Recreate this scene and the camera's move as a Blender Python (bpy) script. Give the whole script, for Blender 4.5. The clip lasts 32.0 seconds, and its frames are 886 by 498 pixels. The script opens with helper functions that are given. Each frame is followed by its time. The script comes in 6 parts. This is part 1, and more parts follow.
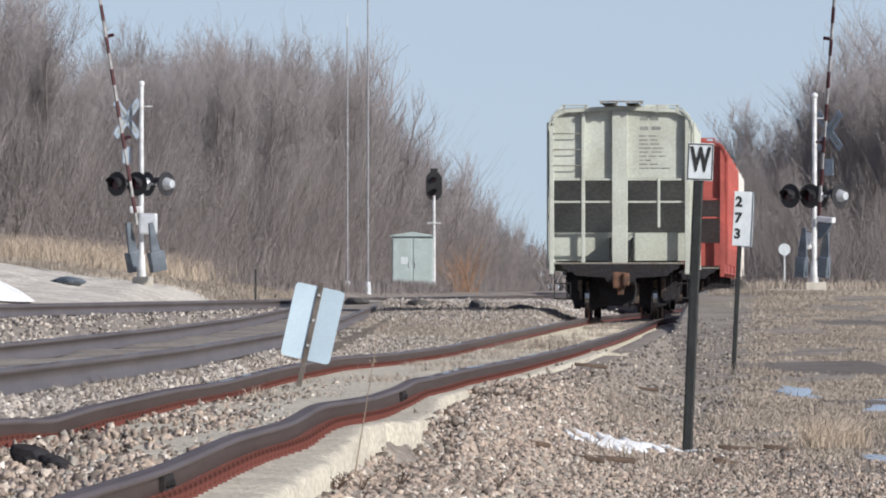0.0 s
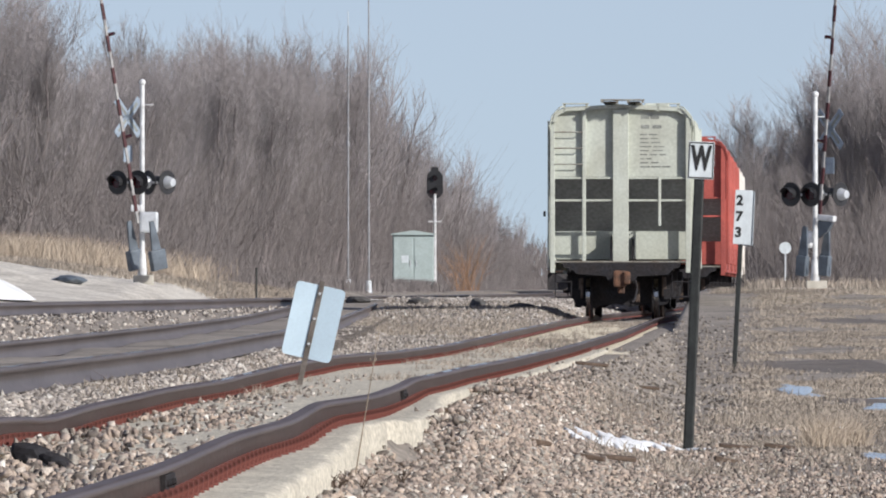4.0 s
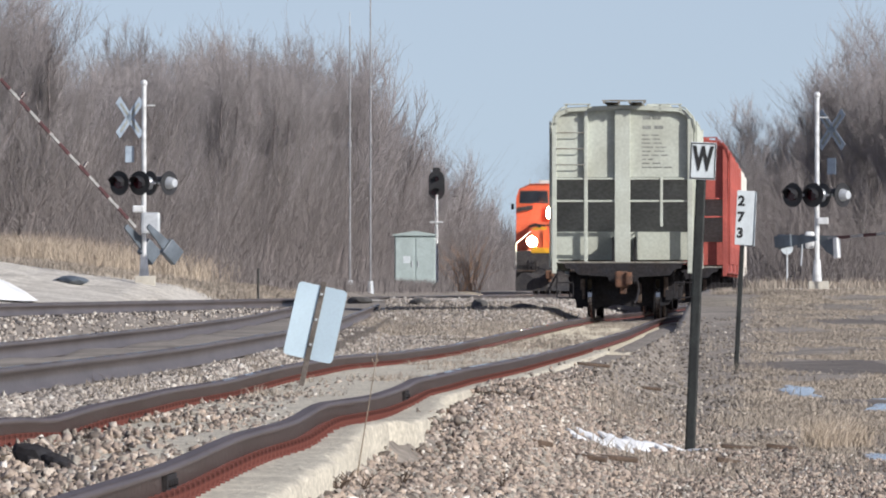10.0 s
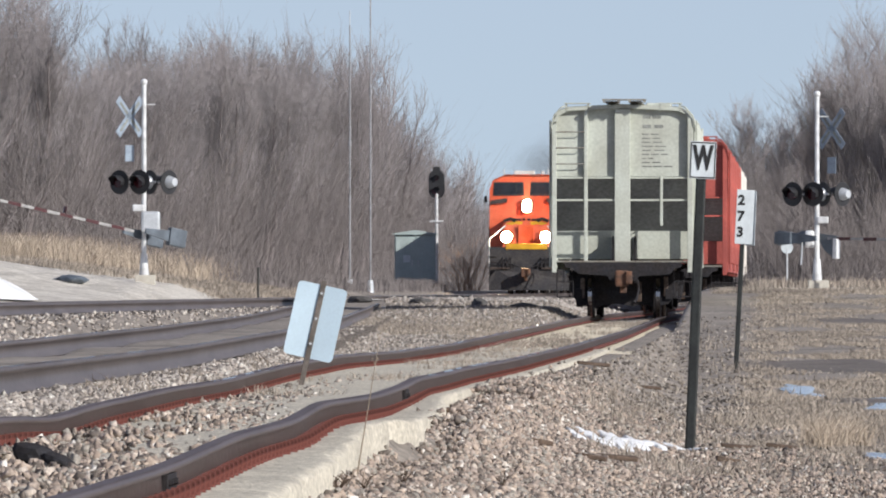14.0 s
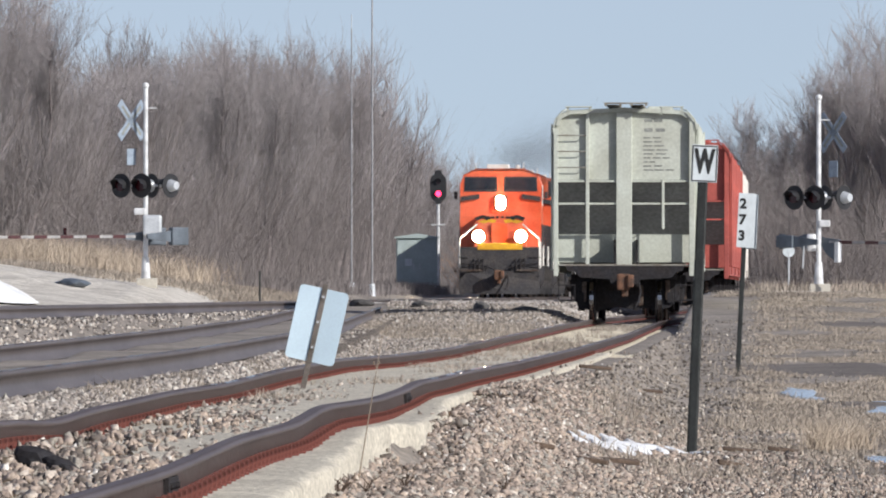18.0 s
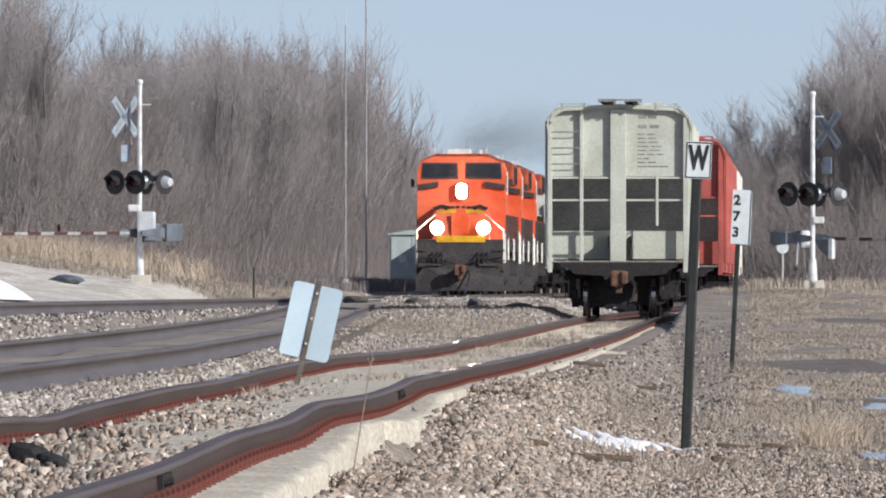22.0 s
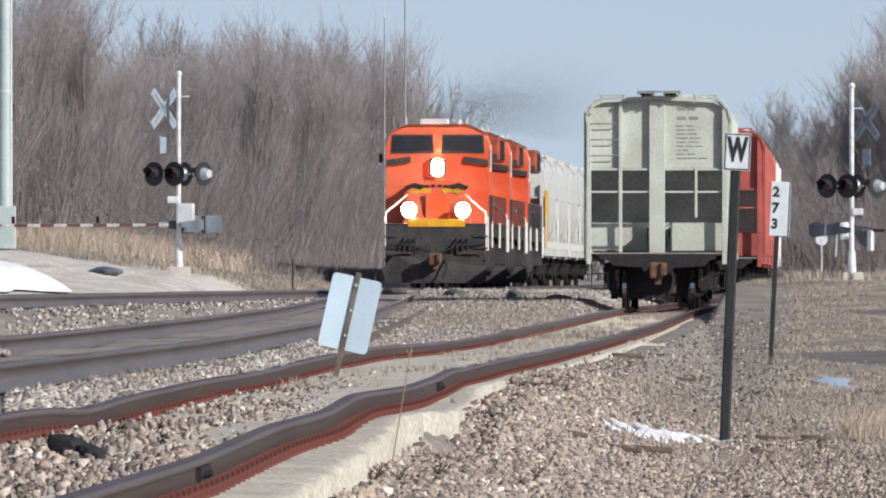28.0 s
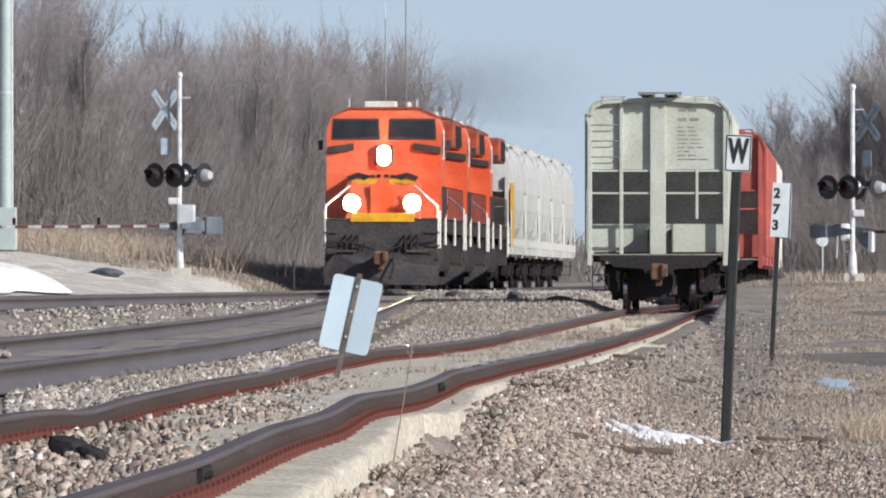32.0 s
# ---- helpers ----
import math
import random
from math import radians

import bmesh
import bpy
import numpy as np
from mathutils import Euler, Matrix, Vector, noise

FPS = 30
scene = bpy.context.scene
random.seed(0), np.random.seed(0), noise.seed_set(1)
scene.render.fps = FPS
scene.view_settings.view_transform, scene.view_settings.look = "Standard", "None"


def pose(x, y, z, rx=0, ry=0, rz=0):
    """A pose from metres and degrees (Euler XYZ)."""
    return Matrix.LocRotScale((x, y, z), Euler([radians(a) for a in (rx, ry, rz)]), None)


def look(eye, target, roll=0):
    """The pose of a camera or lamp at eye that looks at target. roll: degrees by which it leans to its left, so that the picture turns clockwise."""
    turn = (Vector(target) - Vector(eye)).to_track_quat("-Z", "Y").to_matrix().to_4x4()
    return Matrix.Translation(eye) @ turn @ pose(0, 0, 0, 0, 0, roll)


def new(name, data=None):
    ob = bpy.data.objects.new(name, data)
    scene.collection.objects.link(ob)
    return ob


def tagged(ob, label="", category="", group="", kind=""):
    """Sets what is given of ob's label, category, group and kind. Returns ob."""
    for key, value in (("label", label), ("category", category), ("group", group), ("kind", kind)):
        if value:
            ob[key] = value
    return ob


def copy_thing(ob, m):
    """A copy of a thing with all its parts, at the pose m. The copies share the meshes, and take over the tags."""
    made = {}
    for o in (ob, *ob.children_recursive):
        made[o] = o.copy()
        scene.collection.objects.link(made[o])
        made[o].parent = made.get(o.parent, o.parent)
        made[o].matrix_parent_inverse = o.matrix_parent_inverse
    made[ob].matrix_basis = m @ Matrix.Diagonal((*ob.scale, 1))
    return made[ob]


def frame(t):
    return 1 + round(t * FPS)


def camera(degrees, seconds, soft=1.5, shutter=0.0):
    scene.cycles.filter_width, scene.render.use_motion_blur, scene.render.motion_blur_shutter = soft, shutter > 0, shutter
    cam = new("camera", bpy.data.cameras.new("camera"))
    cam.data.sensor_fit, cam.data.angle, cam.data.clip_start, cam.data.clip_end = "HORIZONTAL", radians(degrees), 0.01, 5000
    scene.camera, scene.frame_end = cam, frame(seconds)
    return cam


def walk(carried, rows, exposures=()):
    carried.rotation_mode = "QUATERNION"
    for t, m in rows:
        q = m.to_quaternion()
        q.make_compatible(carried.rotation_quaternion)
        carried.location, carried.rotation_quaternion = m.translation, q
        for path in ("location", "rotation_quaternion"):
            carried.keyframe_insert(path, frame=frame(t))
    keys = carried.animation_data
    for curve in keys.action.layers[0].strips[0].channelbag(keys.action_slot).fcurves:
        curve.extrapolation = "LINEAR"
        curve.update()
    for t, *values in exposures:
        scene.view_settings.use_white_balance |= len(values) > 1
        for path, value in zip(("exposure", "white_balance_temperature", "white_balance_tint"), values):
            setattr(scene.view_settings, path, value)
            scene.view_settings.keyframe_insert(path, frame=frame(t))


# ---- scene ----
# A static tripod with a very long lens beside a railway: small pans only.
EYE_Z = 0.655
PANS = [
    (0.0, 0.1554, 0.0000),
    (0.5, 0.1586, 0.0000),
    (1.0, 0.1554, 0.0000),
    (1.5, 0.1521, 0.0000),
    (2.0, 0.1521, 0.0033),
    (2.5, 0.1521, 0.0033),
    (3.0, 0.1519, 0.0033),
    (3.5, 0.1486, 0.0033),
    (5.5, 0.1554, 0.0035),
    (6.0, 0.1521, 0.0066),
    (6.5, 0.1554, 0.0101),
    (7.0, 0.1521, 0.0066),
    (7.5, 0.1586, 0.0101),
    (8.0, 0.1622, 0.0134),
    (8.5, 0.1554, 0.0134),
    (9.0, 0.1486, 0.0101),
    (9.5, 0.1486, 0.0068),
    (10.0, 0.1521, 0.0101),
    (10.5, 0.1554, 0.0101),
    (11.0, 0.1385, 0.0101),
    (11.5, 0.1554, 0.0199),
    (12.0, 0.1453, 0.0134),
    (12.5, 0.1453, 0.0101),
    (13.0, 0.1521, 0.0166),
    (13.5, 0.1453, 0.0134),
    (14.0, 0.1486, 0.0101),
    (14.5, 0.1453, 0.0068),
    (16.5, 0.1521, 0.0134),
    (17.0, 0.1554, 0.0134),
    (17.5, 0.1622, 0.0134),
    (18.0, 0.1622, 0.0166),
    (18.5, 0.1586, 0.0033),
    (19.0, 0.1619, 0.0134),
    (19.5, 0.1521, 0.0134),
    (20.0, 0.1586, 0.0068),
    (20.5, 0.1619, 0.0035),
    (21.0, 0.1453, -0.0068),
    (21.5, 0.1521, -0.0201),
    (22.0, 0.1488, -0.0068),
    (22.5, 0.1554, -0.0101),
    (23.0, 0.1488, -0.0035),
    (23.5, 0.1453, -0.0033),
    (24.0, 0.1385, 0.0033),
    (24.5, 0.1184, -0.0066),
    (25.0, 0.1352, 0.0672),
    (25.5, 0.1252, 0.1239),
    (27.5, 0.1185, 0.1407),
    (28.0, 0.1168, 0.1440),
    (28.5, 0.1202, 0.1424),
    (29.0, 0.1185, 0.1424),
    (29.5, 0.1252, 0.1391),
    (30.0, 0.1219, 0.1391),
    (30.5, 0.1219, 0.1407),
    (31.0, 0.1235, 0.1407),
    (31.5, 0.1168, 0.1407),
    (32.0, 0.1218, 0.1474),
]
cam = camera(3.430, 32.0, soft=2.0)
walk(cam, [(t, pose(0, 0, EYE_Z, 90 + up, 0, left)) for t, up, left in PANS],
     exposures=[(0, 0.05, 6400, 9.5), (32, 0.05, 6400, 9.5)])

# ---- light: late-winter sun, behind the camera and to its right ----
SUN_EL, SUN_AZ = 27.0, 50.0          # azimuth from straight behind the camera towards its right
world = bpy.data.worlds.new("sky")
scene.world = world
world.use_nodes = True
wn = world.node_tree
wn.nodes.clear()
w_out = wn.nodes.new("ShaderNodeOutputWorld")
w_bg = wn.nodes.new("ShaderNodeBackground")
w_sky = wn.nodes.new("ShaderNodeTexSky")
w_sky.sky_type = "NISHITA"
w_sky.sun_disc = False
w_sky.sun_elevation = radians(SUN_EL)
w_sky.sun_rotation = radians(180 - SUN_AZ)
w_sky.dust_density, w_sky.air_density, w_sky.ozone_density = 0.6, 1.0, 3.0
w_bg.inputs["Strength"].default_value = 0.105
w_co = wn.nodes.new("ShaderNodeTexCoord")
w_map = wn.nodes.new("ShaderNodeMapping")
w_map.inputs["Location"].default_value = (0, 0, 0.10)
wn.links.new(w_co.outputs["Generated"], w_map.inputs["Vector"])
wn.links.new(w_map.outputs[0], w_sky.inputs[0])
w_hsv = wn.nodes.new("ShaderNodeHueSaturation")
w_hsv.inputs["Hue"].default_value, w_hsv.inputs["Saturation"].default_value, w_hsv.inputs["Value"].default_value = 0.518, 0.68, 1.06
wn.links.new(w_sky.outputs[0], w_hsv.inputs["Color"])
wn.links.new(w_hsv.outputs[0], w_bg.inputs[0])
wn.links.new(w_bg.outputs[0], w_out.inputs[0])
sun_dir = Vector((math.sin(radians(SUN_AZ)) * math.cos(radians(SUN_EL)),
                  -math.cos(radians(SUN_AZ)) * math.cos(radians(SUN_EL)), math.sin(radians(SUN_EL))))
sun = new("sun", bpy.data.lights.new("sun", "SUN"))
sun.data.energy, sun.data.angle, sun.data.color = 4.9, radians(0.53), (1.0, 0.955, 0.90)
sun.matrix_world = look(sun_dir * 100, (0, 0, 0))

# ---- materials ----


def mat(name, color, rough=0.6, metal=0.0, var=0.25, scale=3.0, fine=40.0, bump=0.15, tint=None, stain=0.5,
        island=0.0, emit=None, per_object=0.0, stretch=(1, 1, 1), spec=0.5):
    """A painted, mineral or metal surface: grain and stains at two scales, fine relief, optional tone per piece."""
    m = bpy.data.materials.new(name)
    m.use_nodes = True
    n, l = m.node_tree.nodes, m.node_tree.links
    b = n["Principled BSDF"]
    b.inputs["Roughness"].default_value = rough
    b.inputs["Metallic"].default_value = metal
    b.inputs["Specular IOR Level"].default_value = spec
    co = n.new("ShaderNodeTexCoord")
    mp = n.new("ShaderNodeMapping")
    mp.inputs["Scale"].default_value = stretch
    l.new(co.outputs["Object"], mp.inputs["Vector"])
    big = n.new("ShaderNodeTexNoise")
    big.inputs["Scale"].default_value, big.inputs["Detail"].default_value = scale, 6
    sm = n.new("ShaderNodeTexNoise")
    sm.inputs["Scale"].default_value, sm.inputs["Detail"].default_value = fine, 4
    l.new(mp.outputs[0], big.inputs["Vector"])
    l.new(mp.outputs[0], sm.inputs["Vector"])
    ramp = n.new("ShaderNodeValToRGB")
    c = Vector(color)
    t = Vector(tint) if tint else c * 0.55
    ramp.color_ramp.elements[0].position, ramp.color_ramp.elements[1].position = 0.5 - stain * 0.5 * 0.6, 0.5 + 0.18
    ramp.color_ramp.elements[0].color = (*t, 1)
    ramp.color_ramp.elements[1].color = (*c, 1)
    l.new(big.outputs["Fac"], ramp.inputs["Fac"])
    mul = n.new("ShaderNodeMixRGB")
    mul.blend_type = "MULTIPLY"
    mul.inputs["Fac"].default_value = 1.0
    grain = n.new("ShaderNodeMapRange")
    grain.inputs["From Min"].default_value, grain.inputs["From Max"].default_value = 0.3, 0.7
    grain.inputs["To Min"].default_value, grain.inputs["To Max"].default_value = 1 - var, 1 + var
    l.new(sm.outputs["Fac"], grain.inputs["Value"])
    l.new(ramp.outputs["Color"], mul.inputs["Color1"])
    l.new(grain.outputs[0], mul.inputs["Color2"])
    col = mul.outputs["Color"]
    for amount, node, out in ((island, "ShaderNodeNewGeometry", "Random Per Island"), (per_object, "ShaderNodeObjectInfo", "Random")):
        if amount:
            r = n.new(node)
            mr = n.new("ShaderNodeMapRange")
            mr.inputs["To Min"].default_value, mr.inputs["To Max"].default_value = 1 - amount, 1 + amount
            l.new(r.outputs[out], mr.inputs["Value"])
            mu = n.new("ShaderNodeMixRGB")
            mu.blend_type, mu.inputs["Fac"].default_value = "MULTIPLY", 1.0
            l.new(col, mu.inputs["Color1"])
            l.new(mr.outputs[0], mu.inputs["Color2"])
            col = mu.outputs["Color"]
    l.new(col, b.inputs["Base Color"])
    if bump:
        bp = n.new("ShaderNodeBump")
        bp.inputs["Strength"].default_value, bp.inputs["Distance"].default_value = bump, 0.02
        l.new(sm.outputs["Fac"], bp.inputs["Height"])
        l.new(bp.outputs[0], b.inputs["Normal"])
    if emit:
        b.inputs["Emission Color"].default_value = (*emit[0], 1)
        b.inputs["Emission Strength"].default_value = emit[1]
    return m


def polished_in_places(m):
    """Short lengths of the rail head are rubbed bright, the rest stays dull and brown."""
    n, l = m.node_tree.nodes, m.node_tree.links
    b = n["Principled BSDF"]
    co = n.new("ShaderNodeTexCoord")
    mp = n.new("ShaderNodeMapping")
    mp.inputs["Scale"].default_value = (9, 0.22, 9)
    l.new(co.outputs["Object"], mp.inputs["Vector"])
    tx = n.new("ShaderNodeTexNoise")
    tx.inputs["Scale"].default_value, tx.inputs["Detail"].default_value, tx.inputs["Roughness"].default_value = 1.0, 5, 0.65
    l.new(mp.outputs[0], tx.inputs["Vector"])
    for socket, lo, hi in (("Roughness", 0.6, 0.08), ("Metallic", 0.0, 0.9)):
        mr = n.new("ShaderNodeMapRange")
        mr.inputs["From Min"].default_value, mr.inputs["From Max"].default_value = 0.47, 0.53
        mr.inputs["To Min"].default_value, mr.inputs["To Max"].default_value = lo, hi
        l.new(tx.outputs["Fac"], mr.inputs["Value"])
        l.new(mr.outputs[0], b.inputs[socket])


M_GREY = mat("weathered_grey_paint", (0.50, 0.53, 0.47), 0.6, var=0.10, scale=1.2, fine=18, tint=(0.40, 0.41, 0.35), bump=0.05)
M_GREY_DARK = mat("dirty_grey_paint", (0.28, 0.28, 0.25), 0.7, var=0.2, scale=2.5, fine=25, tint=(0.16, 0.13, 0.10))
# the overhang's shade is put into this darker slope sheet grey
M_SLOPE_SHADE = mat("grimy_slope_sheet_paint", (0.30, 0.31, 0.31), 0.8, var=0.2, scale=1.0, fine=12, tint=(0.22, 0.225, 0.225), spec=0.2)
M_PALE = mat("pale_grey_hopper_paint", (0.60, 0.61, 0.585), 0.5, var=0.08, scale=0.5, fine=12, tint=(0.44, 0.44, 0.41), bump=0.04)
M_RED = mat("faded_red_paint", (0.46, 0.098, 0.075), 0.6, var=0.15, scale=1.0, fine=14, tint=(0.28, 0.060, 0.048), bump=0.05)
M_WHITE_CAR = mat("white_car_paint", (0.72, 0.70, 0.66), 0.55, var=0.1, scale=1.0, fine=14, tint=(0.55, 0.5, 0.45))
M_ORANGE = mat("orange_engine_paint", (0.75, 0.182, 0.090), 0.45, var=0.10, scale=0.8, fine=16, tint=(0.62, 0.085, 0.024), bump=0.03)
M_ORANGE_DK = mat("sooty_orange_paint", (0.42, 0.07, 0.018), 0.55, var=0.2, scale=2.0, fine=20, tint=(0.16, 0.04, 0.02))
M_YELLOW = mat("yellow_stripe_paint", (0.75, 0.42, 0.02), 0.45, var=0.12, scale=3, fine=20, tint=(0.55, 0.28, 0.02))
M_BLACK = mat("black_underframe_grime", (0.027, 0.027, 0.031), 0.85, var=0.35, scale=4, fine=30, tint=(0.030, 0.026, 0.026), spec=0.15)
M_BLACK_PAINT = mat("black_engine_paint", (0.032, 0.032, 0.037), 0.7, var=0.4, scale=2, fine=20, tint=(0.060, 0.054, 0.052), spec=0.25)
M_STEEL = mat("wheel_steel", (0.16, 0.13, 0.11), 0.5, metal=0.6, var=0.3, scale=5, fine=30, tint=(0.08, 0.05, 0.035))
M_TREAD = mat("polished_wheel_tread", (0.50, 0.48, 0.45), 0.25, metal=1.0, var=0.1, bump=0.02)
M_RUST = mat("rust", (0.165, 0.058, 0.047), 0.9, var=0.5, scale=14, fine=45, tint=(0.085, 0.036, 0.030), stain=0.9, spec=0.2)
M_COUPLER = mat("rusty_coupler_iron", (0.17, 0.08, 0.045), 0.8, var=0.4, scale=7, fine=50, tint=(0.06, 0.035, 0.025))
M_HANDRAIL = mat("white_handrail_paint", (0.80, 0.78, 0.74), 0.5, var=0.1, scale=4, fine=30, tint=(0.6, 0.56, 0.5))
M_GALV = mat("galvanised_steel", (0.58, 0.60, 0.62), 0.45, metal=0.35, var=0.12, scale=5, fine=40, tint=(0.46, 0.48, 0.50))
M_POLE = mat("weathered_grey_pole_steel", (0.33, 0.33, 0.345), 0.6, metal=0.1, var=0.2, scale=1.5, fine=12, tint=(0.24, 0.24, 0.25))
M_SILVER = mat("aluminium_mast_paint", (0.75, 0.76, 0.77), 0.45, metal=0.2, var=0.1, scale=4, fine=30, tint=(0.5, 0.5, 0.5))
# the sky's pale blue reflection is put into the aluminium's colour
M_SIGNBACK = mat("bare_aluminium_sign_back", (0.55, 0.68, 0.76), 0.42, metal=0.25, var=0.04, scale=3, fine=60, tint=(0.50, 0.62, 0.70), bump=0.02)
M_CROSSBUCK = mat("shaded_crossbuck_sheet", (0.30, 0.36, 0.43), 0.5, metal=0.1, var=0.25, scale=5, fine=30, tint=(0.20, 0.24, 0.29))
M_SIGN = mat("white_sign_face", (0.60, 0.65, 0.67), 0.5, var=0.06, scale=6, fine=50, tint=(0.50, 0.54, 0.56), bump=0.02)
M_INK = mat("black_lettering", (0.015, 0.015, 0.016), 0.6, var=0.2, bump=0)
M_STENCIL = mat("faded_stencil_paint", (0.26, 0.27, 0.25), 0.7, var=0.3, bump=0)
M_POST = mat("dark_green_channel_post", (0.020, 0.023, 0.021), 0.45, var=0.4, scale=9, fine=50, tint=(0.010, 0.011, 0.010))
M_ARM = mat("weathered_white_arm", (0.20, 0.197, 0.197), 0.6, var=0.1, scale=5, fine=30, tint=(0.36, 0.35, 0.34))
M_REDPAINT = mat("red_reflective_stripe", (0.07, 0.015, 0.018), 0.45, var=0.15, scale=6, fine=40)
M_DISC = mat("black_signal_background", (0.020, 0.020, 0.023), 0.55, var=0.2)
M_LENS_OFF = mat("unlit_red_lens", (0.045, 0.008, 0.012), 0.15, var=0.05, bump=0)
M_CABINET = mat("grey_green_cabinet_paint", (0.40, 0.47, 0.46), 0.5, var=0.1, scale=2, fine=20, tint=(0.34, 0.40, 0.39))
M_GLASS = mat("dark_cab_glass", (0.022, 0.024, 0.028), 0.08, var=0.1, bump=0)
M_LAMP = mat("lit_headlight", (1, 0.9, 0.7), 0.3, emit=((1.0, 0.80, 0.50), 700.0), bump=0)
M_REDLAMP = mat("lit_red_signal_lens", (0.6, 0.02, 0.04), 0.3, emit=((1.0, 0.03, 0.10), 6.0), bump=0)
M_RAIL = mat("rail_steel_browned", (0.105, 0.082, 0.080), 0.5, metal=0.1, var=0.12, scale=2.0, fine=30, tint=(0.078, 0.060, 0.058), stretch=(1, 0.15, 1))
M_DULL_HEAD = mat("dull_running_surface", (0.115, 0.092, 0.090), 0.55, var=0.12, scale=2.0, fine=30, tint=(0.085, 0.067, 0.065), bump=0.03, stretch=(1, 0.15, 1), spec=0.25)
M_RUNNING = mat("worn_running_surface", (0.115, 0.092, 0.090), 0.55, metal=0.0, var=0.12, scale=2.0, fine=30, tint=(0.085, 0.067, 0.065), bump=0.03, stretch=(1, 0.15, 1), spec=0.25)
polished_in_places(M_RUNNING)
M_RAIL_MAIN = mat("rail_steel_worn", (0.125, 0.104, 0.10), 0.5, metal=0.1, var=0.15, scale=2, fine=25, tint=(0.09, 0.074, 0.07), stretch=(1, 0.15, 1))
M_TIE = mat("sun_bleached_tie_wood", (0.60, 0.55, 0.44), 0.9, var=0.2, scale=3, fine=35, tint=(0.46, 0.41, 0.32), per_object=0.15, stretch=(0.3, 1, 1))
M_FINES = mat("pale_packed_fines", (0.55, 0.505, 0.415), 0.95, var=0.3, scale=1.5, fine=30, tint=(0.40, 0.365, 0.30), stain=0.8, bump=0.7)
M_TIE_DK = mat("creosoted_tie_wood", (0.19, 0.162, 0.145), 0.9, var=0.3, scale=3, fine=35, tint=(0.07, 0.06, 0.05))


def stone_mat(name, tones):
    """Crushed stone: each island takes one of a few mineral tones."""
    m = mat(name, (0.5, 0.5, 0.5), 0.92, var=0.25, scale=6, fine=60, bump=0.25)
    n, l = m.node_tree.nodes, m.node_tree.links
    geo = n.new("ShaderNodeNewGeometry")
    rp = n.new("ShaderNodeValToRGB")
    rp.color_ramp.interpolation = "CONSTANT"
    el = rp.color_ramp.elements
    while len(el) < len(tones):
        el.new(0.5)
    for k, (pos, c) in enumerate(tones):
        el[k].position, el[k].color = pos, (*c, 1)
    l.new(geo.outputs["Random Per Island"], rp.inputs["Fac"])
    grain = next(x for x in n if x.bl_idname == "ShaderNodeMapRange")
    mu = n.new("ShaderNodeMixRGB")
    mu.blend_type, mu.inputs["Fac"].default_value = "MULTIPLY", 1.0
    l.new(rp.outputs["Color"], mu.inputs["Color1"])
    l.new(grain.outputs[0], mu.inputs["Color2"])
    l.new(mu.outputs["Color"], n["Principled BSDF"].inputs["Base Color"])
    return m


M_STONE = stone_mat("crushed_pinkish_ballast", ((0.0, (0.140, 0.116, 0.098)), (0.20, (0.270, 0.214, 0.177)), (0.38, (0.353, 0.288, 0.242)), (0.60, (0.298, 0.270, 0.233)), (0.75, (0.419, 0.335, 0.270)), (0.91, (0.521, 0.451, 0.386)), (0.975, (0.670, 0.623, 0.567))))
M_STONE_GREY = stone_mat("crushed_grey_ballast", ((0.0, (0.147, 0.129, 0.115)), (0.2, (0.276, 0.244, 0.216)), (0.42, (0.368, 0.331, 0.299)), (0.65, (0.423, 0.368, 0.322)), (0.85, (0.534, 0.488, 0.432)), (0.95, (0.560, 0.529, 0.482))))
M_DIRT_STONE = stone_mat("dirty_brown_gravel", ((0.0, (0.08, 0.068, 0.058)), (0.25, (0.17, 0.145, 0.12)), (0.5, (0.25, 0.215, 0.18)), (0.75, (0.32, 0.28, 0.235)), (0.93, (0.50, 0.45, 0.39))))
M_GRASS = mat("dry_winter_grass", (0.38, 0.325, 0.265), 0.9, var=0.25, scale=0.35, fine=20, tint=(0.19, 0.163, 0.138), stain=0.8, island=0.35, bump=0)
M_GRASS_PALE = mat("bleached_tall_grass", (0.47, 0.385, 0.295), 0.9, var=0.2, scale=0.5, fine=20, tint=(0.36, 0.295, 0.23), island=0.25, bump=0)
M_WEED = mat("dead_weed_stalk", (0.36, 0.29, 0.22), 0.9, var=0.2, bump=0)
M_BARK = mat("grey_brown_bark", (0.265, 0.228, 0.222), 0.95, var=0.3, scale=1.5, fine=12, tint=(0.165, 0.14, 0.137), per_object=0.18, bump=0.3)
M_TWIG = mat("bare_twigs", (0.38, 0.348, 0.350), 0.95, var=0.2, scale=0.2, fine=6, tint=(0.265, 0.240, 0.238), per_object=0.12, island=0.12, bump=0)
M_BRUSH = mat("tangled_brush", (0.220, 0.195, 0.188), 0.95, var=0.25, scale=0.08, fine=2, tint=(0.150, 0.132, 0.128), island=0.12, bump=0)
M_RUSSET = mat("russet_dead_leaves", (0.36, 0.22, 0.14), 0.95, var=0.25, scale=1, fine=10, island=0.3, bump=0)
M_SNOW = mat("old_snow", (0.90, 0.90, 0.90), 0.6, var=0.06, scale=2, fine=25, tint=(0.66, 0.67, 0.68), bump=0.3)
M_MUD = mat("wet_brown_mud", (0.185, 0.158, 0.134), 0.8, var=0.35, scale=0.9, fine=9, tint=(0.115, 0.097, 0.083), bump=0.6)
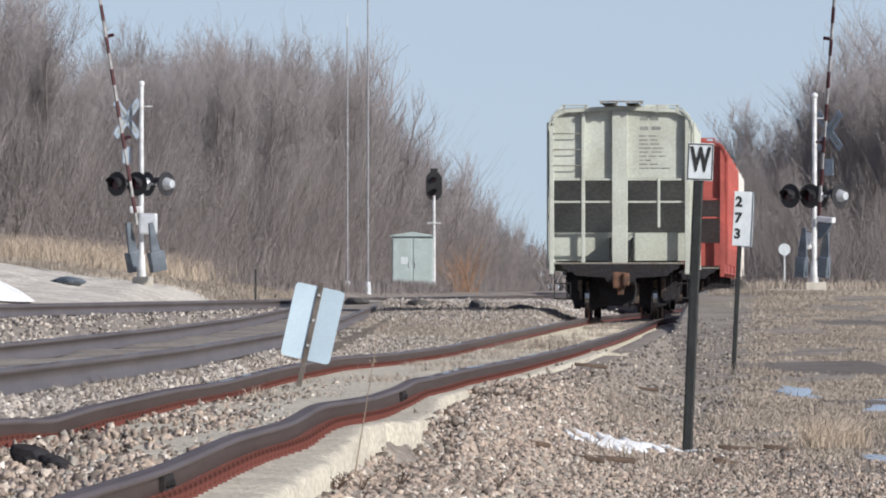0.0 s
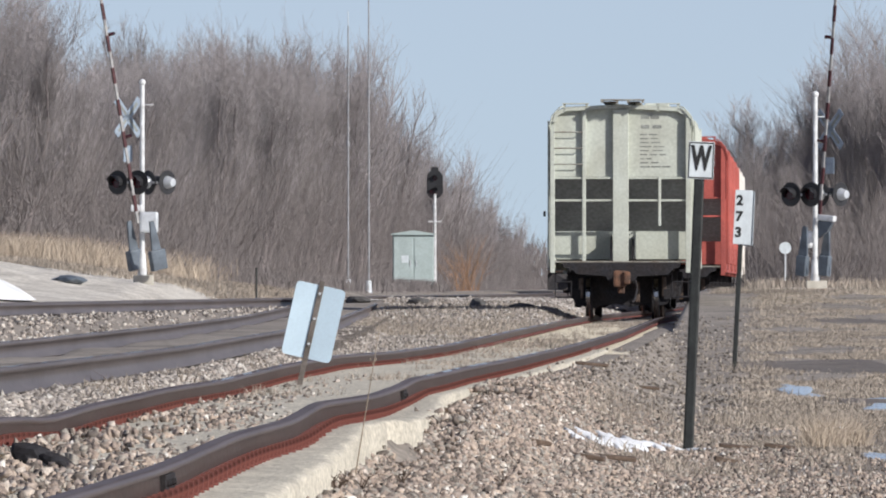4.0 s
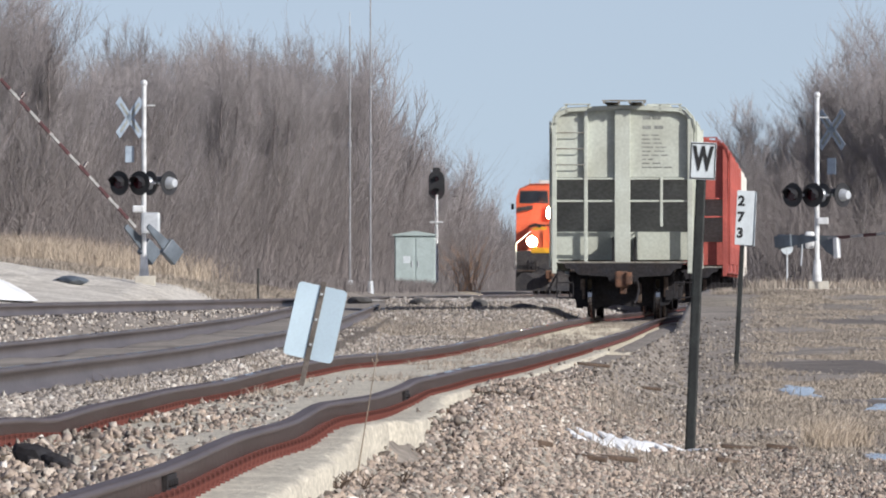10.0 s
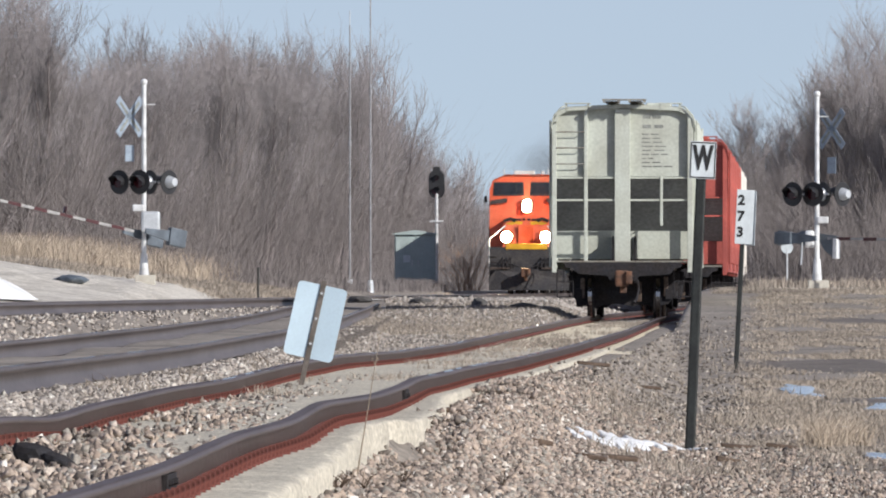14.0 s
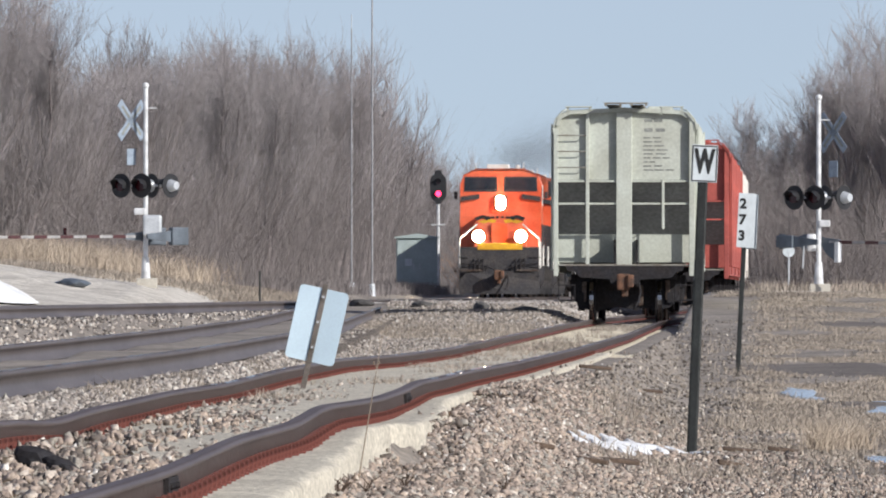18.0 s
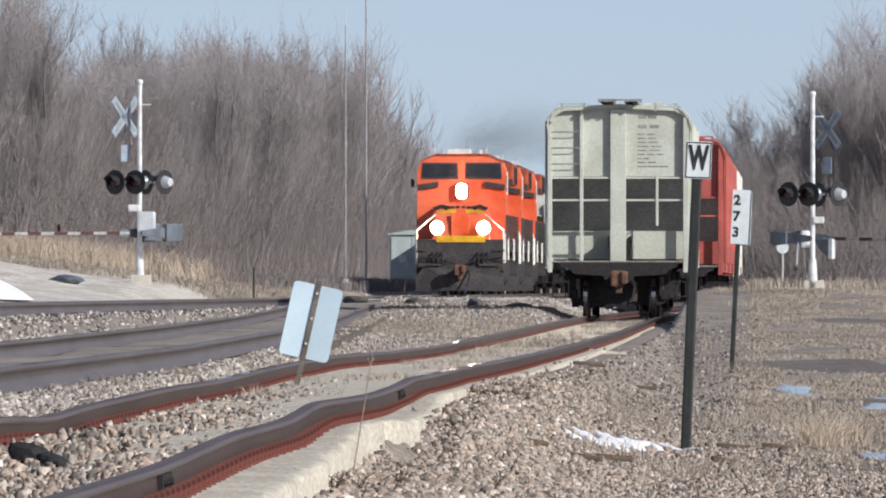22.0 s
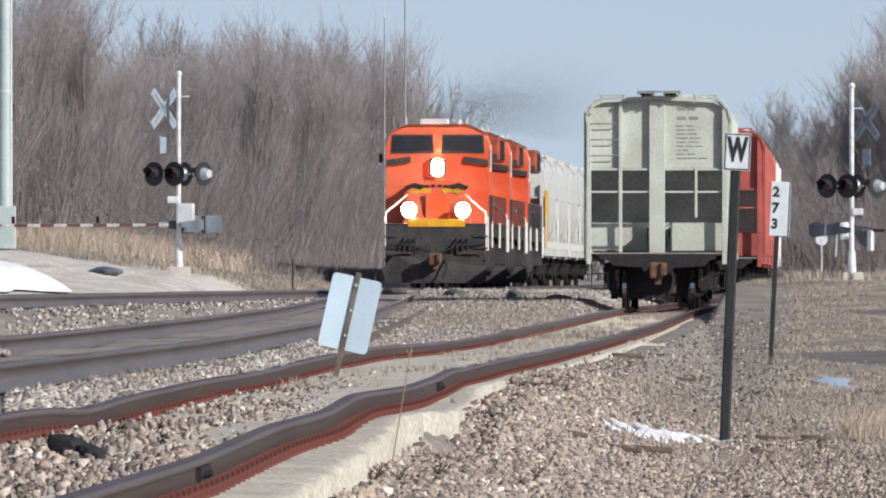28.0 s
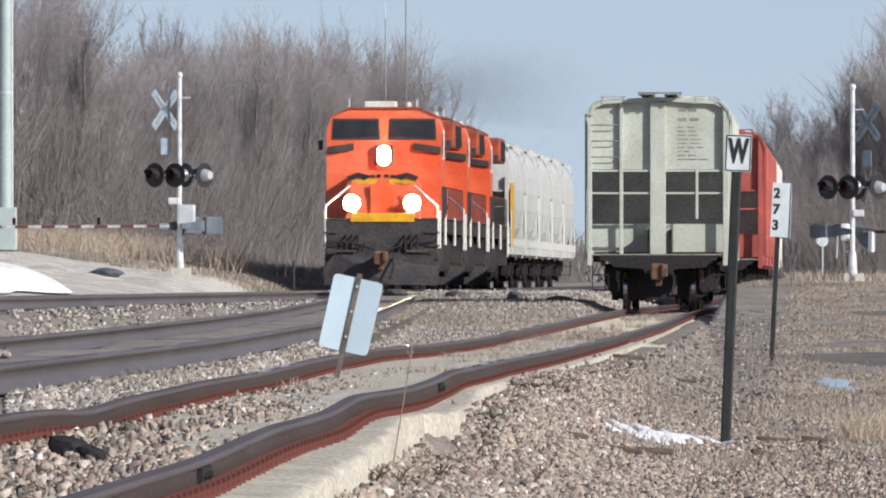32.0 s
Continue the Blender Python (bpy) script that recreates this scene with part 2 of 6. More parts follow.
M_ICE = mat("puddle_ice", (0.42, 0.50, 0.56), 0.12, var=0.1, scale=2, fine=15, tint=(0.30, 0.36, 0.42), bump=0.05)
M_LIME = mat("pale_limestone_dust", (0.66, 0.62, 0.555), 0.95, var=0.4, scale=1.2, fine=11, tint=(0.42, 0.385, 0.335), bump=0.6)
M_DARK_MOUND = mat("worn_asphalt", (0.085, 0.08, 0.075), 0.9, var=0.25, scale=1.5, fine=40, tint=(0.06, 0.055, 0.05))
M_WOOD_DEBRIS = mat("rotten_timber", (0.13, 0.09, 0.065), 0.9, var=0.3, scale=6, fine=40)
M_SMOKE = mat("diesel_soot", (0.13, 0.115, 0.108), 1.0, var=0.1, bump=0, spec=0.0)
M_CONCRETE = mat("pale_concrete", (0.50, 0.47, 0.41), 0.9, var=0.15, scale=4, fine=40, tint=(0.38, 0.35, 0.30))
M_BLUEGREY = mat("dull_blue_grey_paint", (0.12, 0.145, 0.175), 0.5, var=0.1, scale=3, fine=20)


def ground_material():
    """Earth: ballast dust by the tracks, dry turf and mud patches further out."""
    m = mat("winter_earth", (0.30, 0.262, 0.222), 0.95, var=0.4, scale=0.5, fine=9, tint=(0.14, 0.12, 0.103), stain=0.8, bump=0.5)
    return m


M_GROUND = ground_material()

# ---- mesh helpers ----


def box(bm, x0, x1, y0, y1, z0, z1, bevel=0.0, m=None):
    mx = Matrix.Translation(((x0 + x1) / 2, (y0 + y1) / 2, (z0 + z1) / 2)) @ Matrix.Diagonal((x1 - x0, y1 - y0, z1 - z0, 1))
    r = bmesh.ops.create_cube(bm, size=1.0, matrix=(m @ mx) if m else mx)
    if bevel:
        es = list({e for v in r["verts"] for e in v.link_edges})
        bmesh.ops.bevel(bm, geom=es, offset=bevel, segments=2, affect="EDGES", profile=0.6)
    return bm


def tube(bm, a, b, r0, r1=None, sides=8, caps=True):
    a, b = Vector(a), Vector(b)
    d = b - a
    q = d.to_track_quat("Z", "Y").to_matrix().to_4x4()
    bmesh.ops.create_cone(bm, cap_ends=caps, segments=sides, radius1=r0, radius2=r0 if r1 is None else r1, depth=d.length,
                          matrix=Matrix.Translation((a + b) / 2) @ q)
    return bm


def pipe(bm, pts, r, sides=6):
    for a, b in zip(pts, pts[1:]):
        tube(bm, a, b, r, sides=sides)
    return bm


def prism(bm, pts, axis, a, b):
    """Extrudes a closed outline of (u, v) pairs from a to b along axis 'x', 'y' or 'z'."""
    put = {"x": lambda u, v, w: (w, u, v), "y": lambda u, v, w: (u, w, v), "z": lambda u, v, w: (u, v, w)}[axis]
    lo = [bm.verts.new(put(u, v, a)) for u, v in pts]
    hi = [bm.verts.new(put(u, v, b)) for u, v in pts]
    n = len(pts)
    for i in range(n):
        bm.faces.new((lo[i], lo[(i + 1) % n], hi[(i + 1) % n], hi[i]))
    bm.faces.new(lo[::-1])
    bm.faces.new(hi)
    bmesh.ops.recalc_face_normals(bm, faces=bm.faces[:])
    return bm


def part(name, bm, material, parent, label="", m=None, smooth=False):
    me = bpy.data.meshes.new(name)
    bm.to_mesh(me)
    bm.free()
    me.materials.append(material)
    if smooth:
        me.shade_smooth()
    ob = new(name, me)
    if parent:
        ob.parent = parent
    if m is not None:
        ob.matrix_basis = m
    return tagged(ob, label)


def again(ob, m):
    """The same part once more, on the same mesh, at another pose."""
    o = new(ob.name.split(".")[0], ob.data)
    o.parent = ob.parent
    o.matrix_basis = m
    return o


def B():
    return bmesh.new()


def empty(name, m, label, category, group="", kind=""):
    e = new(name)
    e.empty_display_size = 0.3
    e.matrix_basis = m
    return tagged(e, label, category, group, kind)


def raw_mesh(name, verts, faces, material, smooth=False):
    """A mesh from arrays: verts (n,3), faces (m,k)."""
    me = bpy.data.meshes.new(name)
    k = faces.shape[1]
    me.vertices.add(len(verts))
    me.vertices.foreach_set("co", np.asarray(verts, dtype=np.float32).ravel())
    me.loops.add(faces.size)
    me.loops.foreach_set("vertex_index", faces.astype(np.int32).ravel())
    me.polygons.add(len(faces))
    me.polygons.foreach_set("loop_start", np.arange(0, faces.size, k, dtype=np.int32))
    me.update(calc_edges=True)
    me.validate()
    me.materials.append(material)
    if smooth:
        me.shade_smooth()
    return new(name, me)


# ---- plan: three tracks, y is the distance from the camera ----
GAUGE = 1.435 + 0.07


def smooth_curve(ys, vs, reach):
    gy = np.arange(10.0, 1600.0, 1.0)
    gv = np.interp(gy, ys, vs)
    k = int(reach)
    pad = np.concatenate([gv[0] + (np.arange(-k, 0)) * (gv[1] - gv[0]), gv, gv[-1] + (np.arange(1, k + 1)) * (gv[-1] - gv[-2])])
    ker = np.hanning(2 * k + 1)
    gv = np.convolve(pad, ker / ker.sum(), mode="valid")
    return lambda y: np.interp(y, gy, gv)


sid_bend = smooth_curve([17, 333, 391, 1530], [0, 0, 0.55, 3.97], 20)
sid_x = lambda y: -3.15 + 0.02176 * np.asarray(y, float) + sid_bend(y)
main_x = lambda y: -13.555 + 0.02794 * np.asarray(y, float)
mid_x = smooth_curve([17, 95, 124, 177, 238, 388, 440, 1530], [-4.9, -3.5, -2.97, -2.58, -2.45, -2.3, -1.3, 29.2], 17)
MAIN_Z = 0.405
mid_z = smooth_curve([17, 238, 382, 445, 1530], [0.17, 0.185, 0.33, 0.40, 0.40], 25)
# settled joints of the old siding
sid_dip_r = smooth_curve([17, 58.7, 66.7, 74.5, 79.1, 84.4, 90.4, 97.3, 100.3, 107, 115, 140, 180, 250, 328, 1530],
                         [-.06, -.05, -.002, -.008, .044, .023, .004, .018, .044, .03, .028, -.014, -.052, -.07, -.009, 0], 3)
sid_dip_l = smooth_curve([17, 74.7, 77.6, 80, 82, 84.7, 91.7, 96, 106, 118.5, 134, 155, 182, 223, 286, 1530],
                         [0, -.001, -.02, -.052, -.045, -.022, -.01, .002, -.005, .03, .042, -.013, -.043, -.009, .03, 0], 3)
slab_edge = lambda y: np.interp(y, [17, 69, 70, 73.5, 86, 86.6, 96, 98, 109, 112, 200, 1600], [1.14, 1.14, 1.07, 1.05, 0.93, 1.10, 1.06, 0.98, 0.93, 0.98, 1.0, 1.0])
right_level = smooth_curve([17, 187, 218, 272, 340, 354, 377, 408, 1530], [-.72, -.70, -.58, -.22, .45, .60, .60, .45, .42], 8)
fill_level = smooth_curve([17, 262, 300, 320, 346, 355, 372, 400, 440, 1530], [-.185, -.185, 0.0, 0.13, 0.17, 0.34, 0.36, 0.24, 0.16, 0.16], 8)
left_level = smooth_curve([17, 323, 350, 366, 391, 442, 1530], [0.15, .25, .62, .72, .70, .55, .45], 8)


def ramp(u, a, b):
    return np.clip((u - a) / (b - a), 0, 1)


def ground_z(x, y):
    x, y = np.asarray(x, float), np.asarray(y, float)
    ds, dm, di = x - sid_x(y), x - main_x(y), x - mid_x(y)
    base = np.where(dm < 0, left_level(y) * ramp(-dm, 1.5, 3.5) + 0.0, fill_level(y))
    base = base + 0.62 * ramp(-dm, 3.6, 8.0) * ramp(y, 318, 348) * (1 - ramp(y, 408, 510))
    lo = right_level(y)
    base = np.where(ds > 0, lo, base)
    md = (sid_dip_l(y) + sid_dip_r(y)) / 2 * ramp(y, 84, 110)
    heap = 0.055 * ramp(y, 86, 92) * ramp(ds, 0.85, 0.95) * (1 - ramp(ds, 1.2, 1.9))
    bed_s = md - 0.235 + heap - 0.14 * ramp(ds - slab_edge(y), 0.0, 0.08) * (1 - ramp(y, 86, 89)) - 0.10 * ramp(ds, 1.38, 1.75) * ramp(y, 86, 89) - 0.36 * np.maximum(0, np.abs(ds) - 1.36)
    bed_i = mid_z(y) - 0.215 + 0.11 * (1 - ramp(np.abs(di), 0.45, 0.66)) - 0.5 * np.maximum(0, np.abs(di) - 1.15)
    bed_m = MAIN_Z - 0.215 - 0.4 * np.maximum(0, np.abs(dm) - 1.5)
    z = np.maximum(np.maximum(base, bed_s), np.maximum(bed_i, bed_m))
    on_sid = np.abs(ds) < 1.38
    cap = md - 0.218 + 0.33 * np.maximum(0, -ds - 0.80)
    z = np.where(ds < 0, np.minimum(z, np.maximum(cap, md - 0.218)), np.where(on_sid, np.minimum(z, md - 0.218 + heap), z))
    far = ramp(y, 510, 850)
    wob = np.sin(x * 0.9 + y * 0.31) * 0.02 + np.sin(x * 2.3 - y * 0.77) * 0.012
    return z * (1 - far) + far * np.minimum(z, 0.42) + wob * ramp(np.abs(ds), 1.4, 2.2)


def gz(x, y):
    return float(ground_z(x, y))

# ---- ground ----


def build_ground():
    ys = np.concatenate([-np.geomspace(3500, 44, 12), np.arange(-40, 20, 4), np.arange(20, 240, 0.8), np.arange(240, 510, 2.0), np.arange(510, 880, 8), np.geomspace(880, 4800, 24)])
    us = np.unique(np.round(np.concatenate([np.arange(-20, 22.01, 0.3), np.arange(-5.0, 4.6, 0.1), [-1.40, -1.36, 1.06, 1.09, 1.21, 1.25, 1.37, 1.55, 1.7, 2.0]]), 3))
    xs = np.concatenate([-np.geomspace(3500, 23, 18), us, np.geomspace(24, 3500, 18)])
    X, Y = np.meshgrid(xs, ys)
    X = X + np.clip(0.02176 * Y - 3.15, -4, 20)      # the grid's columns follow the siding
    Z = ground_z(X, Y)
    n = len(xs)
    idx = np.arange(len(ys) * n).reshape(len(ys), n)
    faces = np.stack([idx[:-1, :-1], idx[:-1, 1:], idx[1:, 1:], idx[1:, :-1]], -1).reshape(-1, 4)
    g = raw_mesh("ground", np.stack([X, Y, Z], -1).reshape(-1, 3), faces, M_GROUND, True)
    tagged(g, "winter earth with dry turf, gravel and mud", "ground", kind="structure")


build_ground()


def sheet(name, pts_fn, us, vs, material, label, category, kind="structure", smooth=True):
    U, V = np.meshgrid(us, vs)
    P = pts_fn(U, V)
    n = len(us)
    idx = np.arange(len(vs) * n).reshape(len(vs), n)
    faces = np.stack([idx[:-1, :-1], idx[:-1, 1:], idx[1:, 1:], idx[1:, :-1]], -1).reshape(-1, 4)
    ob = raw_mesh(name, np.stack(P, -1).reshape(-1, 3), faces, material, smooth)
    return tagged(ob, label, category, kind=kind)


sheet("road_shoulder", lambda u, y: (main_x(y) + u, y, ground_z(main_x(y) + u, y) + 0.012 + (0.10 + 0.025 * np.sin(u * 2.7 + y) + 0.015 * np.sin(u * 6.1 - y * 0.6)) * ramp(y, 340, 345) * (1 - ramp(y, 352, 360)) * ramp(-u, 2, 3.2)), np.arange(-15, -1.9, 0.12), np.arange(318, 372.1, 0.8), M_LIME,
      "pale crushed limestone shoulder of the road", "road shoulder")
sheet("road", lambda x, y: (x, y, ground_z(x, y) + 0.02), np.arange(-5.6, 60.1, 0.4), np.arange(356, 366.1, 0.5), M_LIME,
      "pale gravel road over the level crossing", "road")

# ---- tracks ----
RAIL = [(-.07, 0), (.07, 0), (.066, .016), (.015, .045), (.012, .125), (.036, .135), (.037, .160), (.026, .172), (-.026, .172), (-.037, .160), (-.036, .135), (-.012, .125), (-.015, .045), (-.066, .016)]


def rail(name, fx, fz, ys, material, parent, split=None, tall=1.0):
    """A swept rail; fx, fz give the head's middle and top; tall shrinks a lighter section below the head."""
    P = np.array(RAIL)
    if split == "head":
        P = P[[3, 4, 5, 6, 7, 8, 9, 10, 11, 12]]
    if split == "foot":
        P = P[[0, 1, 2, 3, 12, 13]]
    if split == "band":
        u = np.linspace(-0.030, 0.030, 9)
        P = np.stack([u, 0.1745 - 2.4 * u * u], 1)
    else:
        P = np.stack([P[:, 0], 0.172 - (0.172 - P[:, 1]) * tall], 1)
    k = len(P)
    y = np.asarray(ys, float)
    X = fx(y)[:, None] + P[None, :, 0]
    Z = fz(y)[:, None] - 0.172 + P[None, :, 1]
    Y = np.repeat(y[:, None], k, 1)
    idx = np.arange(len(y) * k).reshape(len(y), k)
    nx = np.roll(idx, -1, 1)
    faces = np.stack([idx[:-1], nx[:-1], nx[1:], idx[1:]], -1)
    if split == "band":
        faces = faces[:, :-1]
    ob = raw_mesh(name, np.stack([X, Y, Z], -1).reshape(-1, 3), faces.reshape(-1, 4), material, split == "band")
    ob.parent = parent
    return ob


near_ys = np.concatenate([np.arange(34, 255, 0.8), np.arange(255, 560, 4.0)])
siding = empty("railway_siding", Matrix(), "old siding with browned rails on bleached wooden ties", "railway track", kind="structure")
half = GAUGE / 2
for fx, fz in ((lambda y: sid_x(y) - half, sid_dip_l), (lambda y: sid_x(y) + half, sid_dip_r)):
    rail("rail", fx, fz, near_ys, M_RAIL, siding, "head", 0.8)
    rail("running_band", fx, fz, near_ys[near_ys < 104], M_DULL_HEAD, siding, "band")
    rail("running_band", fx, fz, near_ys[near_ys > 102.5], M_RUNNING, siding, "band")
    rail("rail_foot", fx, lambda y, f=fz: f(y) - 0.0005, near_ys, M_RUST, siding, "foot", 0.8)
main_line = empty("main_line", Matrix(), "main line track with worn steel rails on dark ties", "railway track", kind="structure")
far_ys = np.concatenate([np.arange(34, 510, 3.0), np.arange(510, 1590, 20.0)])
for sg in (-half, half):
    rail("rail", lambda y, s=sg: main_x(y) + s, lambda y: MAIN_Z + 0 * y, far_ys, M_RAIL_MAIN, main_line)
    rail("running_band", lambda y, s=sg: main_x(y) + s, lambda y: MAIN_Z + 0.006 * np.sin(y * 0.13), far_ys, M_RUNNING, main_line, "band")
mid_line = empty("passing_track", Matrix(), "curved track with worn rails branching off the main line", "railway track", kind="structure")
mid_ys = np.arange(34, 445, 1.5)
for sg, sup in ((-half, 0.02), (half, -0.02)):
    rail("rail", lambda y, s=sg: mid_x(y) + s, lambda y, c=sup: mid_z(y) + c, mid_ys, M_RAIL_MAIN, mid_line)
    rail("running_band", lambda y, s=sg: mid_x(y) + s, lambda y, c=sup: mid_z(y) + c, mid_ys, M_RUNNING, mid_line, "band")


def heading(fx, y):
    return -math.degrees(math.atan(float(fx(y + 1) - fx(y - 1)) / 2))


def ties():
    rng = np.random.default_rng(4)
    meshes = []
    for k in range(4):
        bm = B()
        box(bm, -1.28, 0.88, -0.125, 0.125, -0.17, 0, 0.012)
        for v in bm.verts:
            v.co.x += rng.normal(0, 0.012)
            v.co.z += rng.normal(0, 0.006)
            v.co.y += rng.normal(0, 0.006)
        me = bpy.data.meshes.new("tie")
        bm.to_mesh(me)
        bm.free()
        me.materials.append(M_TIE)
        meshes.append(me)
    bm = B()
    box(bm, -0.105, 0.105, -0.10, 0.10, 0, 0.022, 0.004)
    plate = bpy.data.meshes.new("tie_plate")
    for sx in (-0.085, 0.085):
        box(bm, sx * 1.02 - 0.016, sx * 1.02 + 0.016, -0.03, 0.03, 0.01, 0.078)
    bm.to_mesh(plate)
    bm.free()
    plate.materials.append(M_RUST)
    y = 46.0
    n = 0
    rest = B()
    while y < 335:
        x = float(sid_x(y))
        zl, zr = float(sid_dip_l(y)), float(sid_dip_r(y))
        m = pose(x + rng.normal(0, 0.02), y, (zl + zr) / 2 - 0.156, 0, math.degrees(math.atan((zl - zr) / GAUGE)), heading(sid_x, y) + rng.normal(0, 0.8))
        if y < 195:
            o = new("tie", meshes[n % 4])
            o.parent, o.matrix_basis = siding, m
            for s, z in ((-half, zl), (half, zr)):
                p = new("tie_plate", plate)
                p.parent, p.matrix_basis = siding, pose(x + s, y, z - 0.155)
        else:
            box(rest, -1.30, 1.30, -0.115, 0.115, -0.17, 0, m=m)
        n += 1
        y += 0.54 + rng.normal(0, 0.02)
    tagged(part("distant_ties", rest, M_TIE, siding), kind="stuff")
    for fx, fz, parent, y1 in ((main_x, lambda y: MAIN_Z, main_line, 480), (mid_x, lambda y: float(mid_z(y)), mid_line, 400)):
        bm = B()
        y = 150.0
        while y < y1:
            box(bm, -1.28, 1.28, -0.115, 0.115, -0.17, 0, m=pose(float(fx(y)), y, fz(y) - 0.195, 0, 0, heading(fx, y)))
            y += 0.56
        tagged(part("ties", bm, M_TIE_DK, parent), kind="stuff")


def tie_fines():
    """Pale dust and fines packed between the siding's ties, with a ragged outer edge."""
    us = np.array([-1.31, -1.29, -1.0, -0.6, -0.2, 0.2, 0.5, 0.72, 0.84, 0.92, 0.97, 0.99, 1.0, 1.006])
    vs = np.arange(46.0, 200.0, 0.13)
    F, V = np.meshgrid(us, vs)
    U = np.where(F > 0.5, 0.5 + (F - 0.5) * (slab_edge(V) - 0.5) / 0.5, F)
    rag = 0.02 * np.sin(V * 5.1) * np.sin(V * 1.7 + 0.6) + 0.012 * np.sin(V * 13.7 + 1.0)
    lift = 0.010 + 0.016 * ramp(V, 86, 96)
    rough = 0.007 * np.sin(V * 9.3 + U * 7) * np.sin(V * 3.1 - U * 11) - 0.02 * ramp(F, 0.985, 1.0)
    top = (sid_dip_l(V) + sid_dip_r(V)) / 2 - 0.152 + lift + U / GAUGE * (sid_dip_r(V) - sid_dip_l(V)) + rough
    Z = np.where((F < -1.30) | (F > 1.003), -0.46, top)
    X = sid_x(V) + U + rag * ramp(np.abs(F), 0.9, 1.0) * np.sign(F)
    idx = np.arange(U.size).reshape(U.shape)
    faces = np.stack([idx[:-1, :-1], idx[:-1, 1:], idx[1:, 1:], idx[1:, :-1]], -1).reshape(-1, 4)
    o = raw_mesh("tie_fines", np.stack([X, V, Z], -1).reshape(-1, 3), faces, M_FINES, False)
    o.parent = siding
    tagged(o, "pale fines packed between the ties", kind="stuff")


# ---- railway vehicles; local y runs back from the leading end, z = 0 on the rail head ----


def wheelset(parent, y, cover=M_BLACK, r=0.46):
    bm = B()
    for s in (-1, 1):
        tube(bm, (s * 0.685, y, r), (s * 0.80, y, r), r, sides=28)
        tube(bm, (s * 0.655, y, r), (s * 0.69, y, r), r + 0.027, sides=28)
        tube(bm, (s * 0.80, y, r), (s * 0.83, y, r), 0.2, 0.13, sides=16)
    tube(bm, (-1.0, y, r), (1.0, y, r), 0.08, sides=12)
    ob = part("wheelset", bm, cover, parent, smooth=False)
    for s in (-1, 1):
        part("tread", tube(B(), (s * 0.70, y, r), (s * 0.79, y, r), r + 0.004, sides=28, caps=False), M_TREAD, ob, "polished steel tread")


def freight_truck(parent, yc, base=1.78):
    tr = B()
    box(tr, -1.15, 1.15, yc - 0.2, yc + 0.2, 0.42, 0.72, 0.03)
    t = part("truck_bolster", tr, M_BLACK, parent)
    for k in (-0.42, 0.42):
        part("brake_beam", box(B(), -0.95, 0.95, yc + k - 0.05, yc + k + 0.05, 0.30, 0.52, 0.02), M_BLACK, t)
    part("body_bolster", box(B(), -1.2, 1.2, yc - 0.25, yc + 0.25, 0.73, 1.02, 0.03), M_BLACK, parent)
    for s in (-1, 1):
        bm = B()
        prism(bm, [(yc - base / 2 - 0.28, 0.40), (yc - base / 2 - 0.28, 0.62), (yc - 0.5, 0.84), (yc + 0.5, 0.84), (yc + base / 2 + 0.28, 0.62),
                   (yc + base / 2 + 0.28, 0.40), (yc + base / 2 - 0.2, 0.40), (yc + 0.35, 0.22), (yc - 0.35, 0.22), (yc - base / 2 + 0.2, 0.40)], "x", s * 0.98 - 0.07, s * 0.98 + 0.07)
        part("side_frame", bm, M_BLACK, t)
        bm = B()
        for k in (-0.14, 0, 0.14):
            tube(bm, (s * 0.98, yc + k, 0.27), (s * 0.98, yc + k, 0.60), 0.055, sides=8)
        part("spring", bm, M_BLACK, t)
    for k in (-1, 1):
        wheelset(t, yc + k * base / 2)
    return t


def coupler(parent, y, way=-1, z=0.87):
    bm = B()
    box(bm, -0.09, 0.09, min(y, y + way * 0.5), max(y, y + way * 0.5), z - 0.09, z + 0.09, 0.02)
    box(bm, -0.17, 0.12, min(y + way * 0.42, y + way * 0.72), max(y + way * 0.42, y + way * 0.72), z - 0.2, z + 0.16, 0.05)
    box(bm, -0.07, 0.07, min(y + way * 0.1, y + way * 0.5), max(y + way * 0.1, y + way * 0.5), z - 0.34, z - 0.08, 0.03)
    c = part("coupler", bm, M_COUPLER, parent, "rust-brown knuckle coupler")
    bm = B()
    box(bm, 0.06, 0.2, min(y + way * 0.5, y + way * 0.8), max(y + way * 0.5, y + way * 0.8), z - 0.14, z + 0.14, 0.04)
    part("knuckle", bm, M_COUPLER, c)
    bm = B()
    pipe(bm, [(0.3, y, z - 0.05), (0.34, y + way * 0.3, z - 0.22), (0.3, y + way * 0.5, z - 0.45), (0.24, y + way * 0.66, z - 0.55)], 0.028)
    part("air_hose", bm, M_BLACK, c)
    return c


